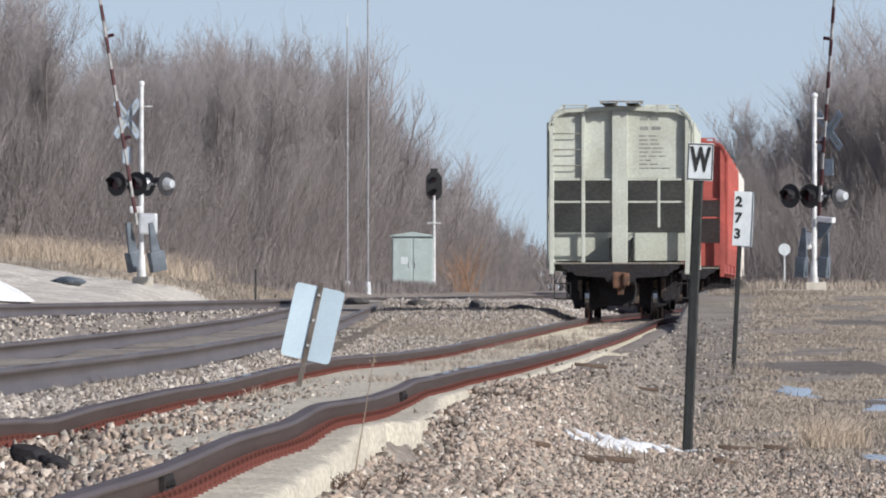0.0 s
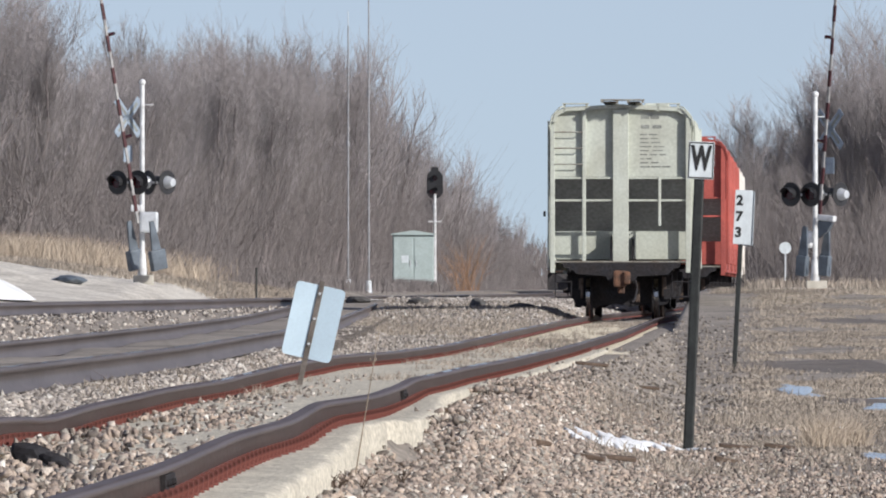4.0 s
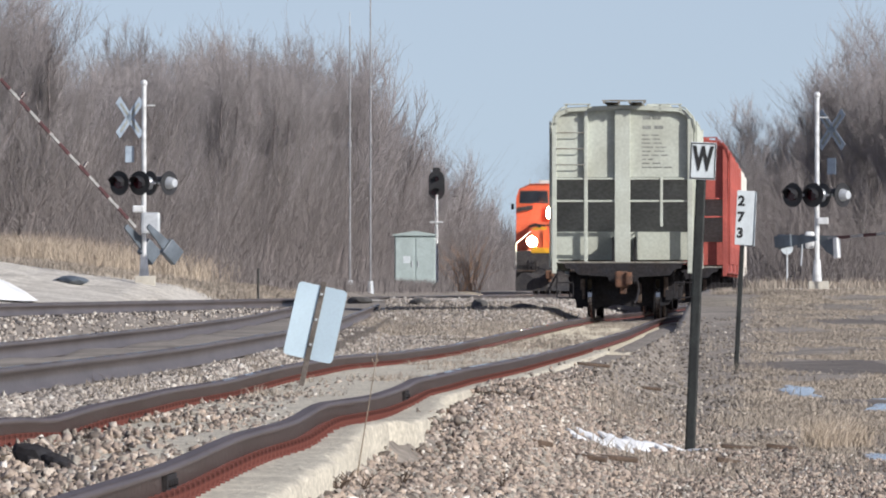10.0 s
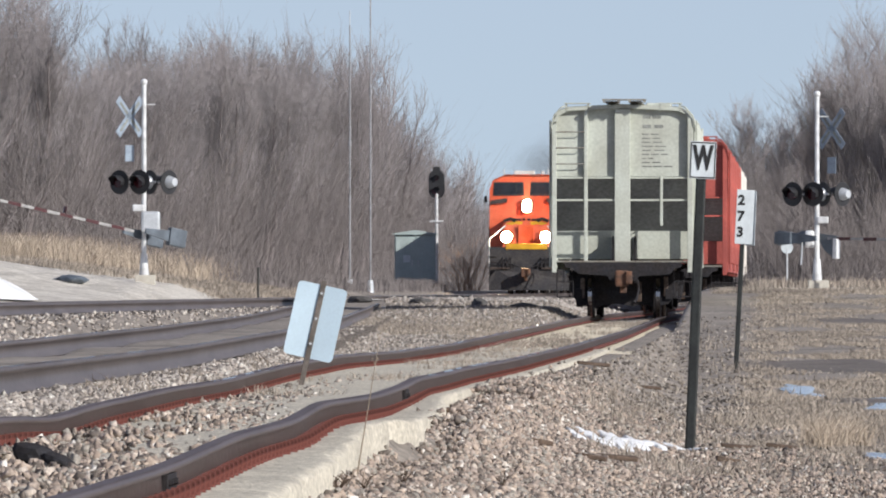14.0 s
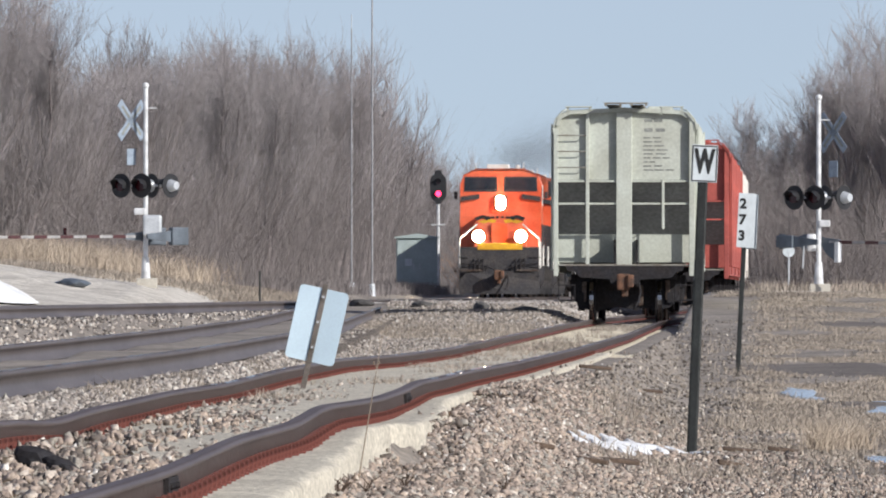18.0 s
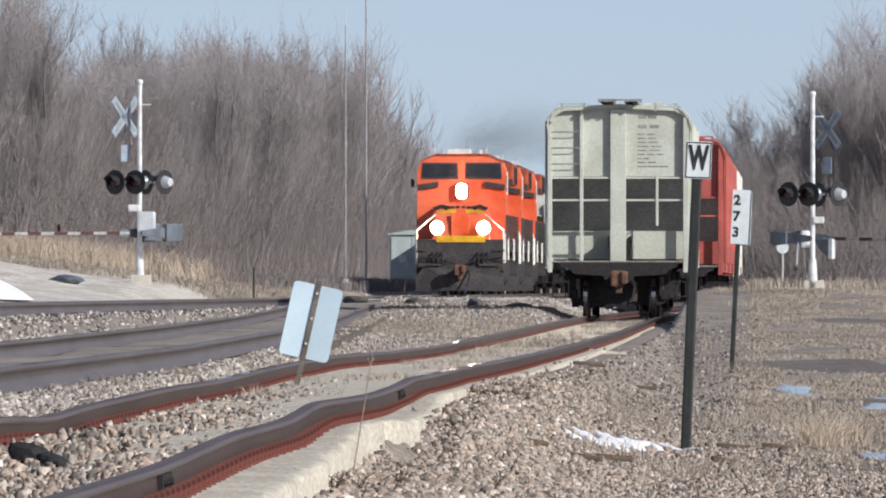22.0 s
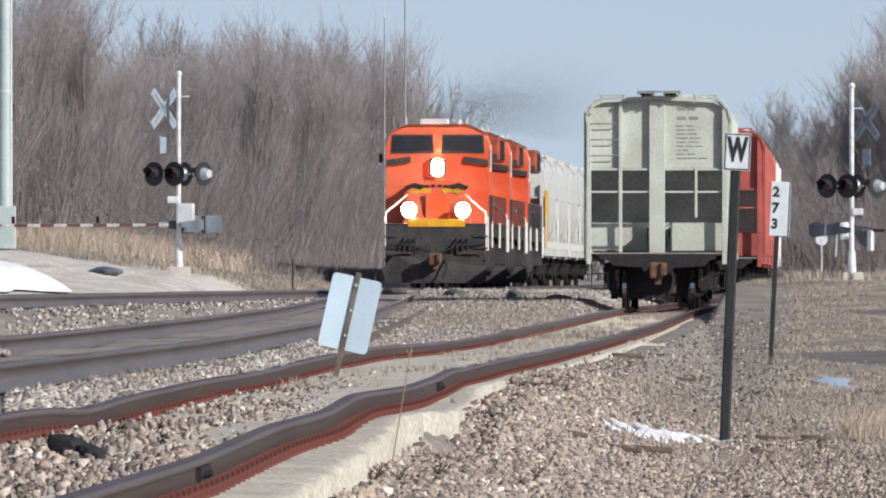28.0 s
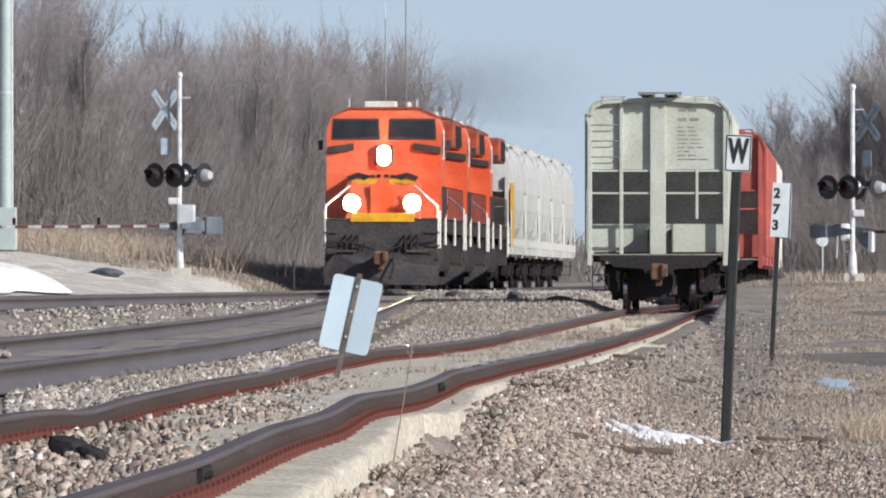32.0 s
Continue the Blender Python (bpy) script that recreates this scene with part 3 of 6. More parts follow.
def hopper_car(name, m, label, paint, group="", length=17.4, lettering=True, round_side=False):
    """A covered hopper: overhanging upper body, recessed end sheets, posts, roof walk, hatches, chutes, trucks."""
    car = empty(name, m, label, "freight car", group)
    L = length
    w = 1.55
    if round_side:
        w = 1.58
    top = [(-w, 3.08), (-w, 4.30), (-1.45, 4.50), (-1.25, 4.60), (0, 4.66), (1.25, 4.60), (1.45, 4.50), (w, 4.30), (w, 3.08)]
    if round_side:
        top = [(-1.60, 3.08), (-1.57, 3.6), (-1.48, 4.05), (-1.30, 4.38), (-1.0, 4.56), (0, 4.66), (1.0, 4.56), (1.30, 4.38), (1.48, 4.05), (1.57, 3.6), (1.60, 3.08)]
    bm = prism(B(), top, "y", 0.14, L - 0.14)
    part("upper_body", bm, paint, car)
    # lower body, recessed under the overhang at both ends
    if round_side:
        low = [(-1.60, 3.078), (-1.58, 2.5), (-1.48, 1.9), (-1.25, 1.4), (-1.0, 1.2), (1.0, 1.2), (1.25, 1.4), (1.48, 1.9), (1.58, 2.5), (1.60, 3.078)]
    else:
        low = [(-w + 0.02, 3.078), (-w + 0.02, 1.28), (w - 0.02, 1.28), (w - 0.02, 3.078)]
    bm = prism(B(), low, "y", 1.57, L - 1.57)
    part("lower_body", bm, paint, car)
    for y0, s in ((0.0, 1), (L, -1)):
        # darker paint on the slope sheet stands for shade under the overhang
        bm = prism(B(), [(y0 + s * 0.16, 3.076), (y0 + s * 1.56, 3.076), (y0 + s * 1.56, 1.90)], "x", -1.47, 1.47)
        part("slope_sheet", bm, M_SLOPE_SHADE, car, "slope sheet with the overhang's shade painted into its grey")
    for y0, s in ((0.0, 1), (L, -1)):
        def span(a, b):
            return (min(y0 + s * a, y0 + s * b), max(y0 + s * a, y0 + s * b))
        for name2, x0, x1, z0, z1, a, b in (("center_post", -0.19, 0.15, 1.22, 4.55, 0.0, 0.139), ("end_post", -0.86, -0.78, 1.22, 4.52, 0.02, 0.139),
                                            ("end_post", 0.80, 0.86, 2.0, 3.08, 0.02, 0.12),
                                            ("corner_post", -1.56, -1.46, 0.98, 3.5 if round_side else 4.2, -0.02, 0.139), ("corner_post", 1.40, 1.52, 0.98, 3.5 if round_side else 4.35, -0.02, 0.139)):
            ya, yb = span(a, b)
            part(name2, box(B(), x0, x1, ya, yb, z0, z1, 0.012), paint, car)
        ya, yb = span(0.02, 0.139)
        for z in (3.05, 2.56):
            part("cross_rail", box(B(), -1.46, 1.40, ya + 0.03, yb - 0.03, z - 0.022, z + 0.022, 0.005), paint, car)
        for z in (3.35, 3.7, 4.05):
            bm = B()
            yy = y0 - s * 0.03
            pipe(bm, [(-1.46, y0 + s * 0.04, z), (-1.46, yy, z), (-0.86, yy, z), (-0.86, y0 + s * 0.04, z)], 0.014)
            part("grab_iron", bm, M_GREY_DARK if paint is M_GREY else paint, car)
        ya, yb = span(-0.05, 0.25)
        part("end_sill", prism(B(), [(-1.30, 1.20), (1.30, 1.20), (1.26, 1.10), (1.12, 1.06), (1.02, 0.94), (0.34, 0.90), (0.30, 0.80), (-0.30, 0.80), (-0.34, 0.91), (-0.98, 0.95), (-1.10, 1.07), (-1.26, 1.09)], "y", ya, yb), M_BLACK, car, "grimy black end sill")
        ya, yb = span(0.0, 1.6)
        part("platform", box(B(), -1.45, 1.45, ya, yb, 1.203, 1.24, 0.005), M_GREY_DARK, car)
        ya, yb = span(-0.36, 0.16)
        bm = box(B(), -0.46, 0.50, ya, yb, 4.735, 4.765, 0.006)
        for x in (-0.42, -0.1, 0.14, 0.46):
            box(bm, x - 0.025, x + 0.025, ya, yb, 4.69, 4.734)
        part("walk_end", bm, M_GREY_DARK, car, "roof walk end over the car's end")
        for xa, xb in ((-1.30, -0.72), (0.74, 1.28)):
            ya, yb = span(-0.03, 0.4)
            bm = box(B(), xa, xb, ya, yb, 4.66, 4.685, 0.005)
            for x in (xa + 0.05, xb - 0.05):
                box(bm, x - 0.02, x + 0.02, ya + 0.03, yb - 0.03, 4.50, 4.66)
            part("roof_step", bm, paint, car)
        for sx in (-1, 1):
            bm = pipe(B(), [(sx * 1.56, y0 + s * 0.02, 4.05), (sx * 1.57, y0 - s * 0.05, 4.18), (sx * 1.52, y0 - s * 0.05, 4.40), (sx * 1.36, y0 - s * 0.05, 4.58), (sx * 1.26, y0 + s * 0.02, 4.62)], 0.016)
            part("corner_grab", bm, paint, car)
        for sx in (-1, 1):
            bm = prism(B(), [(y0 + s * 1.56, 1.3), (y0 + s * 0.8, 1.25), (y0 + s * 0.8, 1.5), (y0 + s * 1.1, 1.70), (y0 + s * 1.56, 1.78)], "x", sx * 0.24 - 0.02, sx * 0.24 + 0.02)
            part("gusset", bm, M_BLACK, car)
            bm = B()
            for z in (0.45, 0.78):
                pipe(bm, [(sx * 1.45, y0 + s * 0.12, 1.05), (sx * 1.45, y0 + s * 0.12, z), (sx * 1.1, y0 + s * 0.12, z), (sx * 1.1, y0 + s * 0.12, 1.05)], 0.014)
            part("sill_step", bm, M_BLACK, car)
            bm = prism(B(), [(y0 + s * 0.14, 3.08), (y0 + s * 1.57, 3.08), (y0 + s * 1.57, 1.88)], "x", sx * 1.49 - 0.02, sx * 1.49 + 0.02)
            part("side_gusset", bm, paint, car)
            bm = B()
            for z in np.arange(1.4, 2.4 if round_side else 4.3, 0.34):
                yy = y0 + s * 0.3
                pipe(bm, [(sx * 1.60, yy - 0.2, z), (sx * 1.60, yy + 0.2, z)], 0.014, 5)
            for yy in (y0 + s * 0.3 - 0.2, y0 + s * 0.3 + 0.2):
                pipe(bm, [(sx * 1.60, yy, 1.1), (sx * 1.60, yy, 2.4 if round_side else 4.3)], 0.02, 5)
            part("ladder", bm, paint, car)
        coupler(car, y0, -s)
    # side sills, ribs, roof
    for sx in (-1, 1):
        part("side_sill", box(B(), sx * 1.5 - 0.06, sx * 1.5 + 0.06, 0.1, L - 0.1, 1.06, 1.30, 0.015), paint, car)
        rib = part("side_post", box(B(), -0.05, 0.05, -0.06, 0.06, 1.30, 1.55 if round_side else 4.20, 0.01), paint, car, m=pose(sx * (w + 0.03), 1.2, 0))
        for k in range(1, 13):
            again(rib, pose(sx * (w + 0.03), 1.2 + k * (L - 2.4) / 12, 0))
        bm = B()
        box(bm, sx * 0.26 - 0.14, sx * 0.26 + 0.14, 0.0, L, 4.685, 4.72)
        for y in np.arange(0.3, L, 1.2):
            box(bm, sx * 0.26 - 0.03, sx * 0.26 + 0.03, y, y + 0.05, 4.62, 4.685)
        part("roof_walk", bm, M_GREY_DARK if paint is M_GREY else paint, car)
    hatch = part("roof_hatch", box(B(), -0.27, 0.27, -0.55, 0.55, 4.58, 4.70, 0.04), paint, car, m=pose(0.75, 1.8, 0))
    for k in range(1, 9):
        again(hatch, pose(0.75, 1.8 + k * (L - 3.6) / 8, 0))
    for k in range(3):
        yc = L * (0.27 + 0.23 * k)
        bm = prism(B(), [(-1.2, 1.28), (-0.45, 0.35), (0.45, 0.35), (1.2, 1.28)], "y", yc - 1.1, yc + 1.1)
        part("discharge_chute", bm, M_GREY_DARK, car)
    part("center_sill", box(B(), -0.28, 0.28, 0.1, L - 0.1, 0.75, 1.2, 0.01), M_BLACK, car)
    for y0, s in ((0.0, 1), (L, -1)):
        ya, yb = sorted((y0 + s * 0.0, y0 + s * 0.139))
        part("roof_eave", prism(B(), [(-1.52, 4.28), (-1.44, 4.49), (-1.24, 4.59), (0, 4.65), (1.24, 4.59), (1.44, 4.49), (1.52, 4.28), (1.45, 4.26), (1.38, 4.42), (1.2, 4.51), (0, 4.57), (-1.2, 4.51), (-1.38, 4.42), (-1.45, 4.26)], "y", ya, yb), paint, car)
    if lettering:
        rng = random.Random(5)
        lines = [(0.42, 4.38, 0.42, 0.075), (0.42, 4.17, 0.50, 0.075)] + [(0.40, 4.00 - 0.088 * k, rng.uniform(0.3, 0.6 + 0.035 * k) * 0.85, 0.026) for k in range(9)]
        for x, z, wd, h in lines:
            n_words = 2 if wd < 0.6 else 3
            xx = x
            bm = B()
            for q in range(n_words):
                wl = wd / n_words * rng.uniform(0.7, 0.9)
                box(bm, xx, xx + wl, 0.134, 0.142, z - h / 2, z + h / 2)
                xx += wd / n_words
            part("stencil_line", bm, M_STENCIL, car)
    freight_truck(car, 1.95)
    for yy in (0.95, L - 0.95):
        rig = part("brake_rigging", prism(B(), [(-1.22, 0.92), (1.22, 0.92), (1.17, 0.58), (0.98, 0.30), (0.60, 0.22), (0.48, 0.30), (0.2, 0.24), (-0.15, 0.30), (-0.48, 0.26), (-0.60, 0.20), (-1.0, 0.28), (-1.18, 0.6)], "y", yy - 0.1, yy + 0.1), M_BLACK, car)
        for x, z in ((-0.9, 0.66), (0.34, 0.58), (0.92, 0.7)):
            part("brake_hanger", box(B(), x - 0.05, x + 0.05, yy - 0.16, yy - 0.101, z - 0.24, z + 0.2, 0.015), M_STEEL, rig)
    freight_truck(car, L - 1.95)
    return car


def locomotive(name, m, label, lights=True):
    """A six-axle road engine: nose, wide cab, long hood, walkways, pilot plough, rails, trucks."""
    e = empty(name, m, label, "locomotive", "engines of the train")
    L = 22.3
    # frame and pilot
    part("frame", box(B(), -1.5, 1.5, 0.35, L - 0.3, 1.50, 1.86, 0.03), M_BLACK_PAINT, e)
    bm = prism(B(), [(-1.50, 0.12), (-0.25, 0.14), (0.25, 0.14), (1.50, 0.12), (1.52, 0.62), (1.2, 0.98), (-1.2, 0.98), (-1.52, 0.62)], "y", -0.22, 0.05)
    for v in bm.verts:
        if abs(v.co.x) < 0.5 and v.co.z < 0.5:
            v.co.y -= 0.28
    part("snow_plough", bm, M_BLACK_PAINT, e, "black pilot snow plough")
    part("pilot_plate", box(B(), -1.5, 1.5, 0.06, 0.35, 0.6, 1.84, 0.03), M_BLACK_PAINT, e)
    part("sill_stripe", box(B(), -0.82, 0.86, 0.02, 0.058, 1.80, 2.03, 0.01), M_YELLOW, e, "yellow painted sill stripe")
    part("front_deck", box(B(), -1.5, 1.5, 0.06, 1.3, 1.845, 1.90, 0.01), M_BLACK_PAINT, e)
    coupler(e, -0.25, -1)
    for sx in (-1, 1):
        for z in (0.45, 0.80, 1.15, 1.5):
            part("step", box(B(), sx * 1.35 - 0.18, sx * 1.35 + 0.18, 0.0, 0.3, z, z + 0.04, 0.005), M_BLACK_PAINT, e)
        bm = B()
        for z in (0.45, 0.8):
            pipe(bm, [(sx * 0.55, -0.02, z), (sx * 0.5, -0.06, z + 0.3), (sx * 0.45, -0.02, z + 0.45)], 0.025)
        part("air_hose", bm, M_BLACK, e)
    # nose
    bm = prism(B(), [(-0.98, 1.9), (-0.98, 2.75), (-0.80, 3.10), (-0.3, 3.18), (0.3, 3.18), (0.80, 3.10), (0.98, 2.75), (0.98, 1.9)], "y", 0.75, 2.3)
    for v in bm.verts:
        if v.co.y < 1 and v.co.z > 2.6:
            v.co.y += 0.22
    part("nose", bm, M_ORANGE, e)
    part("nose_door", box(B(), -0.33, 0.30, 0.735, 0.80, 1.95, 2.80, 0.02), M_ORANGE, e)
    for sx in (-1, 1):
        part("uncoupling_lever", pipe(B(), [(sx * 1.45, -0.02, 1.30), (sx * 0.55, -0.06, 1.18), (sx * 0.16, -0.2, 1.05)], 0.022), M_BLACK, e)
        for k, x in enumerate((0.62, 0.78, 0.94)):
            part("mu_hose", pipe(B(), [(sx * x, 0.05, 1.45), (sx * x, -0.10, 1.35), (sx * x, -0.12, 1.05), (sx * (x - 0.04), -0.05, 0.92)], 0.028), M_BLACK, e)
        part("footboard", box(B(), sx * 1.05 - 0.4, sx * 1.05 + 0.4, -0.32, -0.05, 1.0, 1.05, 0.01), M_STEEL, e)
    # the emblem on the nose becomes a plain swoosh shape
    def on_nose(z):
        return 0.75 + (0.22 if z > 2.6 else 0.0)
    for sx in (-1, 1):
        bm = prism(B(), [(sx * 0.28, 3.02), (sx * 0.66, 3.11), (sx * 0.96, 3.00), (sx * 0.88, 2.90), (sx * 0.62, 2.99), (sx * 0.50, 2.90)], "y", 0.90, on_nose(3.0) + 0.02)
        part("emblem_wing", bm, M_INK, e, "dark swoosh of the nose emblem")
        bm = prism(B(), [(sx * 0.14, 2.92), (sx * 0.48, 2.95), (sx * 0.86, 2.86), (sx * 0.62, 2.78), (sx * 0.44, 2.84), (sx * 0.2, 2.78)], "y", 0.91, on_nose(2.9) + 0.02)
        part("emblem_stripe", bm, M_YELLOW, e, "yellow swoosh of the nose emblem")
        bm = B()
        for k in range(2):
            x = sx * (0.10 + 0.17 * k)
            box(bm, x - 0.055, x + 0.055, 0.905, on_nose(3.0) + 0.02, 2.985 - 0.01 * k, 3.06 - 0.01 * k, 0.01)
        part("emblem_mark", bm, M_INK, e)
    # darker orange on one side of the nose front
    part("nose_grime", prism(B(), [(-0.90, 2.62), (-0.74, 2.90), (-0.30, 2.94), (-0.36, 2.60)], "y", 0.955, 0.975), M_ORANGE_DK, e, "darker orange patch on the nose")
    # cab
    bm = prism(B(), [(-1.53, 1.9), (-1.53, 4.25), (-1.40, 4.60), (-0.9, 4.79), (0.9, 4.79), (1.40, 4.60), (1.53, 4.25), (1.53, 1.9)], "y", 1.9, 4.9)
    for v in bm.verts:
        if v.co.y < 2.5:
            v.co.y += 0.05 * (v.co.z - 1.9)
    cab = part("cab", bm, M_ORANGE, e)
    part("cab_roof", prism(B(), [(-1.44, 4.57), (-0.92, 4.80), (0.92, 4.80), (1.44, 4.57), (1.38, 4.64), (0.9, 4.86), (-0.9, 4.86), (-1.38, 4.64)], "y", 2.0, 4.95), M_ORANGE_DK, e)
    for x0, x1 in ((-1.34, -0.16), (0.16, 1.34)):
        bm = prism(B(), [(x0, 4.08), (x1, 4.04), (x1 - 0.03, 4.50), (x0 + 0.03, 4.50)] if x0 > 0 else [(x0, 4.04), (x1, 4.08), (x1 - 0.03, 4.50), (x0 + 0.03, 4.50)], "y", 1.865, 1.95)
        for v in bm.verts:
            v.co.y += 0.05 * (v.co.z - 1.9)
        part("windshield", bm, M_GLASS, cab, "dark cab windshield")
        bm = prism(B(), [(x0 - 0.05, 3.99), (x1 + 0.05, 3.99), (x1 + 0.02, 4.55), (x0 - 0.02, 4.55)], "y", 1.88, 1.97)
        for v in bm.verts:
            v.co.y += 0.05 * (v.co.z - 1.9)
        part("window_surround", bm, M_BLACK_PAINT, cab)
    for sx in (-1, 1):
        part("number_board", prism(B(), [(sx * 0.80, 3.72), (sx * 1.50, 3.62), (sx * 1.50, 3.80), (sx * 0.80, 3.90)], "y", 1.90, 1.985), M_BLACK_PAINT, cab)
        bm = prism(B(), [(2.35, 3.55), (3.2, 3.55), (3.2, 4.15), (2.5, 4.15)], "x", sx * 1.535 - 0.012, sx * 1.535 + 0.012)
        part("side_window", bm, M_GLASS, cab)
        part("side_window", box(B(), sx * 1.535 - 0.012, sx * 1.535 + 0.012, 3.4, 4.2, 3.55, 4.15), M_GLASS, cab)
        part("window_frame", box(B(), sx * 1.54 - 0.02, sx * 1.54 + 0.02, 3.21, 3.39, 3.45, 4.25, 0.01), M_HANDRAIL, cab, "white window post")
        part("mirror", box(B(), sx * 1.70 - 0.06, sx * 1.70 + 0.06, 2.3, 2.34, 3.72, 3.98, 0.01), M_BLACK_PAINT, cab)
    # roof gear
    part("air_conditioner", box(B(), -0.55, 0.30, 2.6, 3.6, 4.83, 5.02, 0.04), M_HANDRAIL, e, "white roof unit")
    bm = B()
    tube(bm, (0.62, 2.9, 4.82), (0.62, 2.9, 5.0), 0.10, 0.07, 12)
    part("antenna_dome", bm, M_HANDRAIL, e)
    for x in (-0.95, 0.85):
        bm = B()
        tube(bm, (x, 2.7, 4.66), (x, 2.7, 5.08), 0.035, 0.015, 6)
        part("antenna", bm, M_HANDRAIL, e)
    bm = B()
    for x in (-0.12, 0.0, 0.12):
        tube(bm, (x, 7.0, 4.78), (x, 6.5, 4.78), 0.03, 0.09, 10)
    tube(bm, (0, 7, 4.6), (0, 7, 4.78), 0.03, sides=6)
    part("horn", bm, M_BLACK_PAINT, e)
    # hood
    bm = prism(B(), [(-0.98, 1.9), (-0.98, 4.25), (-0.75, 4.52), (0.75, 4.52), (0.98, 4.25), (0.98, 1.9)], "y", 4.9, L - 1.2)
    hood = part("hood", bm, M_ORANGE, e)
    part("hood_roof", prism(B(), [(-0.98, 4.26), (-0.75, 4.525), (0.75, 4.525), (0.98, 4.26), (0.90, 4.42), (0.7, 4.58), (-0.7, 4.58), (-0.90, 4.42)], "y", 4.95, L - 1.25), M_BLACK, e)
    part("radiator", box(B(), -1.5, 1.5, L - 7.2, L - 2.0, 3.85, 4.62, 0.08), M_ORANGE_DK, e, "sooty flared radiator housing")
    part("dynamic_brake_housing", box(B(), -1.12, 1.12, 5.2, 8.0, 3.6, 4.6, 0.06), M_ORANGE_DK, e)
    bm = B()
    tube(bm, (0, 10.2, 4.5), (0, 10.2, 4.85), 0.32, 0.28, 16)
    part("exhaust_stack", bm, M_BLACK, e)
    for sx in (-1, 1):
        part("hood_base_band", box(B(), sx * 0.99 - 0.012, sx * 0.99 + 0.012, 4.95, L - 1.25, 1.95, 2.80, 0), M_BLACK_PAINT, hood)
        part("cab_base_band", box(B(), sx * 1.54 - 0.012, sx * 1.54 + 0.012, 1.95, 4.9, 1.92, 2.75, 0), M_BLACK_PAINT, cab)
        door = part("hood_door", box(B(), -0.014, 0.014, -0.42, 0.42, 2.83, 3.8, 0.01), M_ORANGE, hood, m=pose(sx * 0.988, 8.6, 0))
        for k in range(1, 6):
            again(door, pose(sx * 0.988, 8.6 + k * 0.95, 0))
        for ya, yb, za, zb in ((5.6, 7.6, 3.0, 3.55), (9.4, 10.6, 3.1, 4.2), (13.6, 15.0, 2.9, 3.8), (L - 6.8, L - 2.4, 3.92, 4.5)):
            out = 1.505 if ya > 15.2 else (1.125 if ya < 6 else 1.004)
            part("grille", box(B(), sx * out - 0.012, sx * out + 0.012, ya, yb, za, zb, 0.004), M_BLACK, e, "dark louvred grille")
        part("walkway", box(B(), sx * 1.25 - 0.28, sx * 1.25 + 0.28, 4.9, L - 0.4, 1.865, 1.905, 0.005), M_BLACK_PAINT, e)
        # handrails
        bm = B()
        pipe(bm, [(sx * 0.86, 0.55, 2.75), (sx * 1.49, 0.10, 2.22), (sx * 1.49, 0.08, 1.1)], 0.032)
        part("end_handrail", bm, M_HANDRAIL, e, "white end handrail")
        bm = B()
        pipe(bm, [(sx * 1.53, 0.5, 1.1), (sx * 1.53, 0.5, 2.1)], 0.035)
        part("step_handrail", bm, M_HANDRAIL, e, "white step handrail")
        bm = B()
        pipe(bm, [(sx * 1.50, 5.2, 2.75), (sx * 1.50, L - 0.6, 2.75)], 0.02)
        part("handrail", bm, M_ORANGE_DK, e)
        st = part("stanchion", tube(B(), (0, 0, 1.88), (0, 0, 2.75), 0.022, sides=6), M_BLACK_PAINT, e, m=pose(sx * 1.5, 5.2, 0))
        for k in range(1, 10):
            again(st, pose(sx * 1.5, 5.2 + k * (L - 5.8) / 9, 0))
        for y, z0, z1 in ((5.0, 1.2, 2.0), (13.5, 1.2, 1.95), (L - 0.3, 1.1, 2.05)):
            part("grab_rail", pipe(B(), [(sx * 1.53, y, z0), (sx * 1.53, y, z1)], 0.045), M_HANDRAIL, e, "white grab rail")
    # lights
    lampmat = M_LAMP if lights else M_GLASS
    part("headlight_housing", box(B(), -0.24, 0.24, 1.80, 1.98, 3.30, 3.84, 0.04), M_BLACK_PAINT, e)
    for sx in (-1, 1):
        # lit discs are larger than the lenses: glare is put into their shape
        bm = B()
        tube(bm, (0, 1.785, 3.57 + sx * 0.09), (0, 1.798, 3.57 + sx * 0.09), 0.17, sides=18)
        part("headlight", bm, lampmat, e, "lit headlight" if lights else "")
        bm = B()
        tube(bm, (sx * 0.80, 0.30, 2.30), (sx * 0.80, 0.62, 2.30), 0.235, 0.17, 18)
        part("ditch_light_housing", bm, M_BLACK_PAINT, e)
        bm = B()
        tube(bm, (sx * 0.80, 0.28, 2.30), (sx * 0.80, 0.299, 2.30), 0.215, sides=18)
        part("ditch_light", bm, lampmat, e, "lit ditch light" if lights else "")
        bm = B()
        box(bm, sx * 0.80 - 0.05, sx * 0.80 + 0.05, 0.4, 0.5, 1.88, 2.18)
        part("lamp_bracket", bm, M_BLACK_PAINT, e)
    # trucks and tank
    for yc in (4.3, L - 4.3):
        t = part("truck_frame", box(B(), -0.5, 0.5, yc - 2.3, yc + 2.3, 0.62, 0.95, 0.04), M_BLACK, e)
        for sx in (-1, 1):
            part("side_frame", prism(B(), [(yc - 2.6, 0.5), (yc - 2.6, 0.8), (yc - 1.9, 1.1), (yc + 1.9, 1.1), (yc + 2.6, 0.8), (yc + 2.6, 0.5), (yc + 2.0, 0.55), (yc + 1, 0.35), (yc - 1, 0.35), (yc - 2.0, 0.55)], "x", sx * 1.05 - 0.1, sx * 1.05 + 0.1), M_BLACK, t)
        for k in (-1.85, 0, 1.85):
            wheelset(t, yc + k, M_BLACK, 0.53)
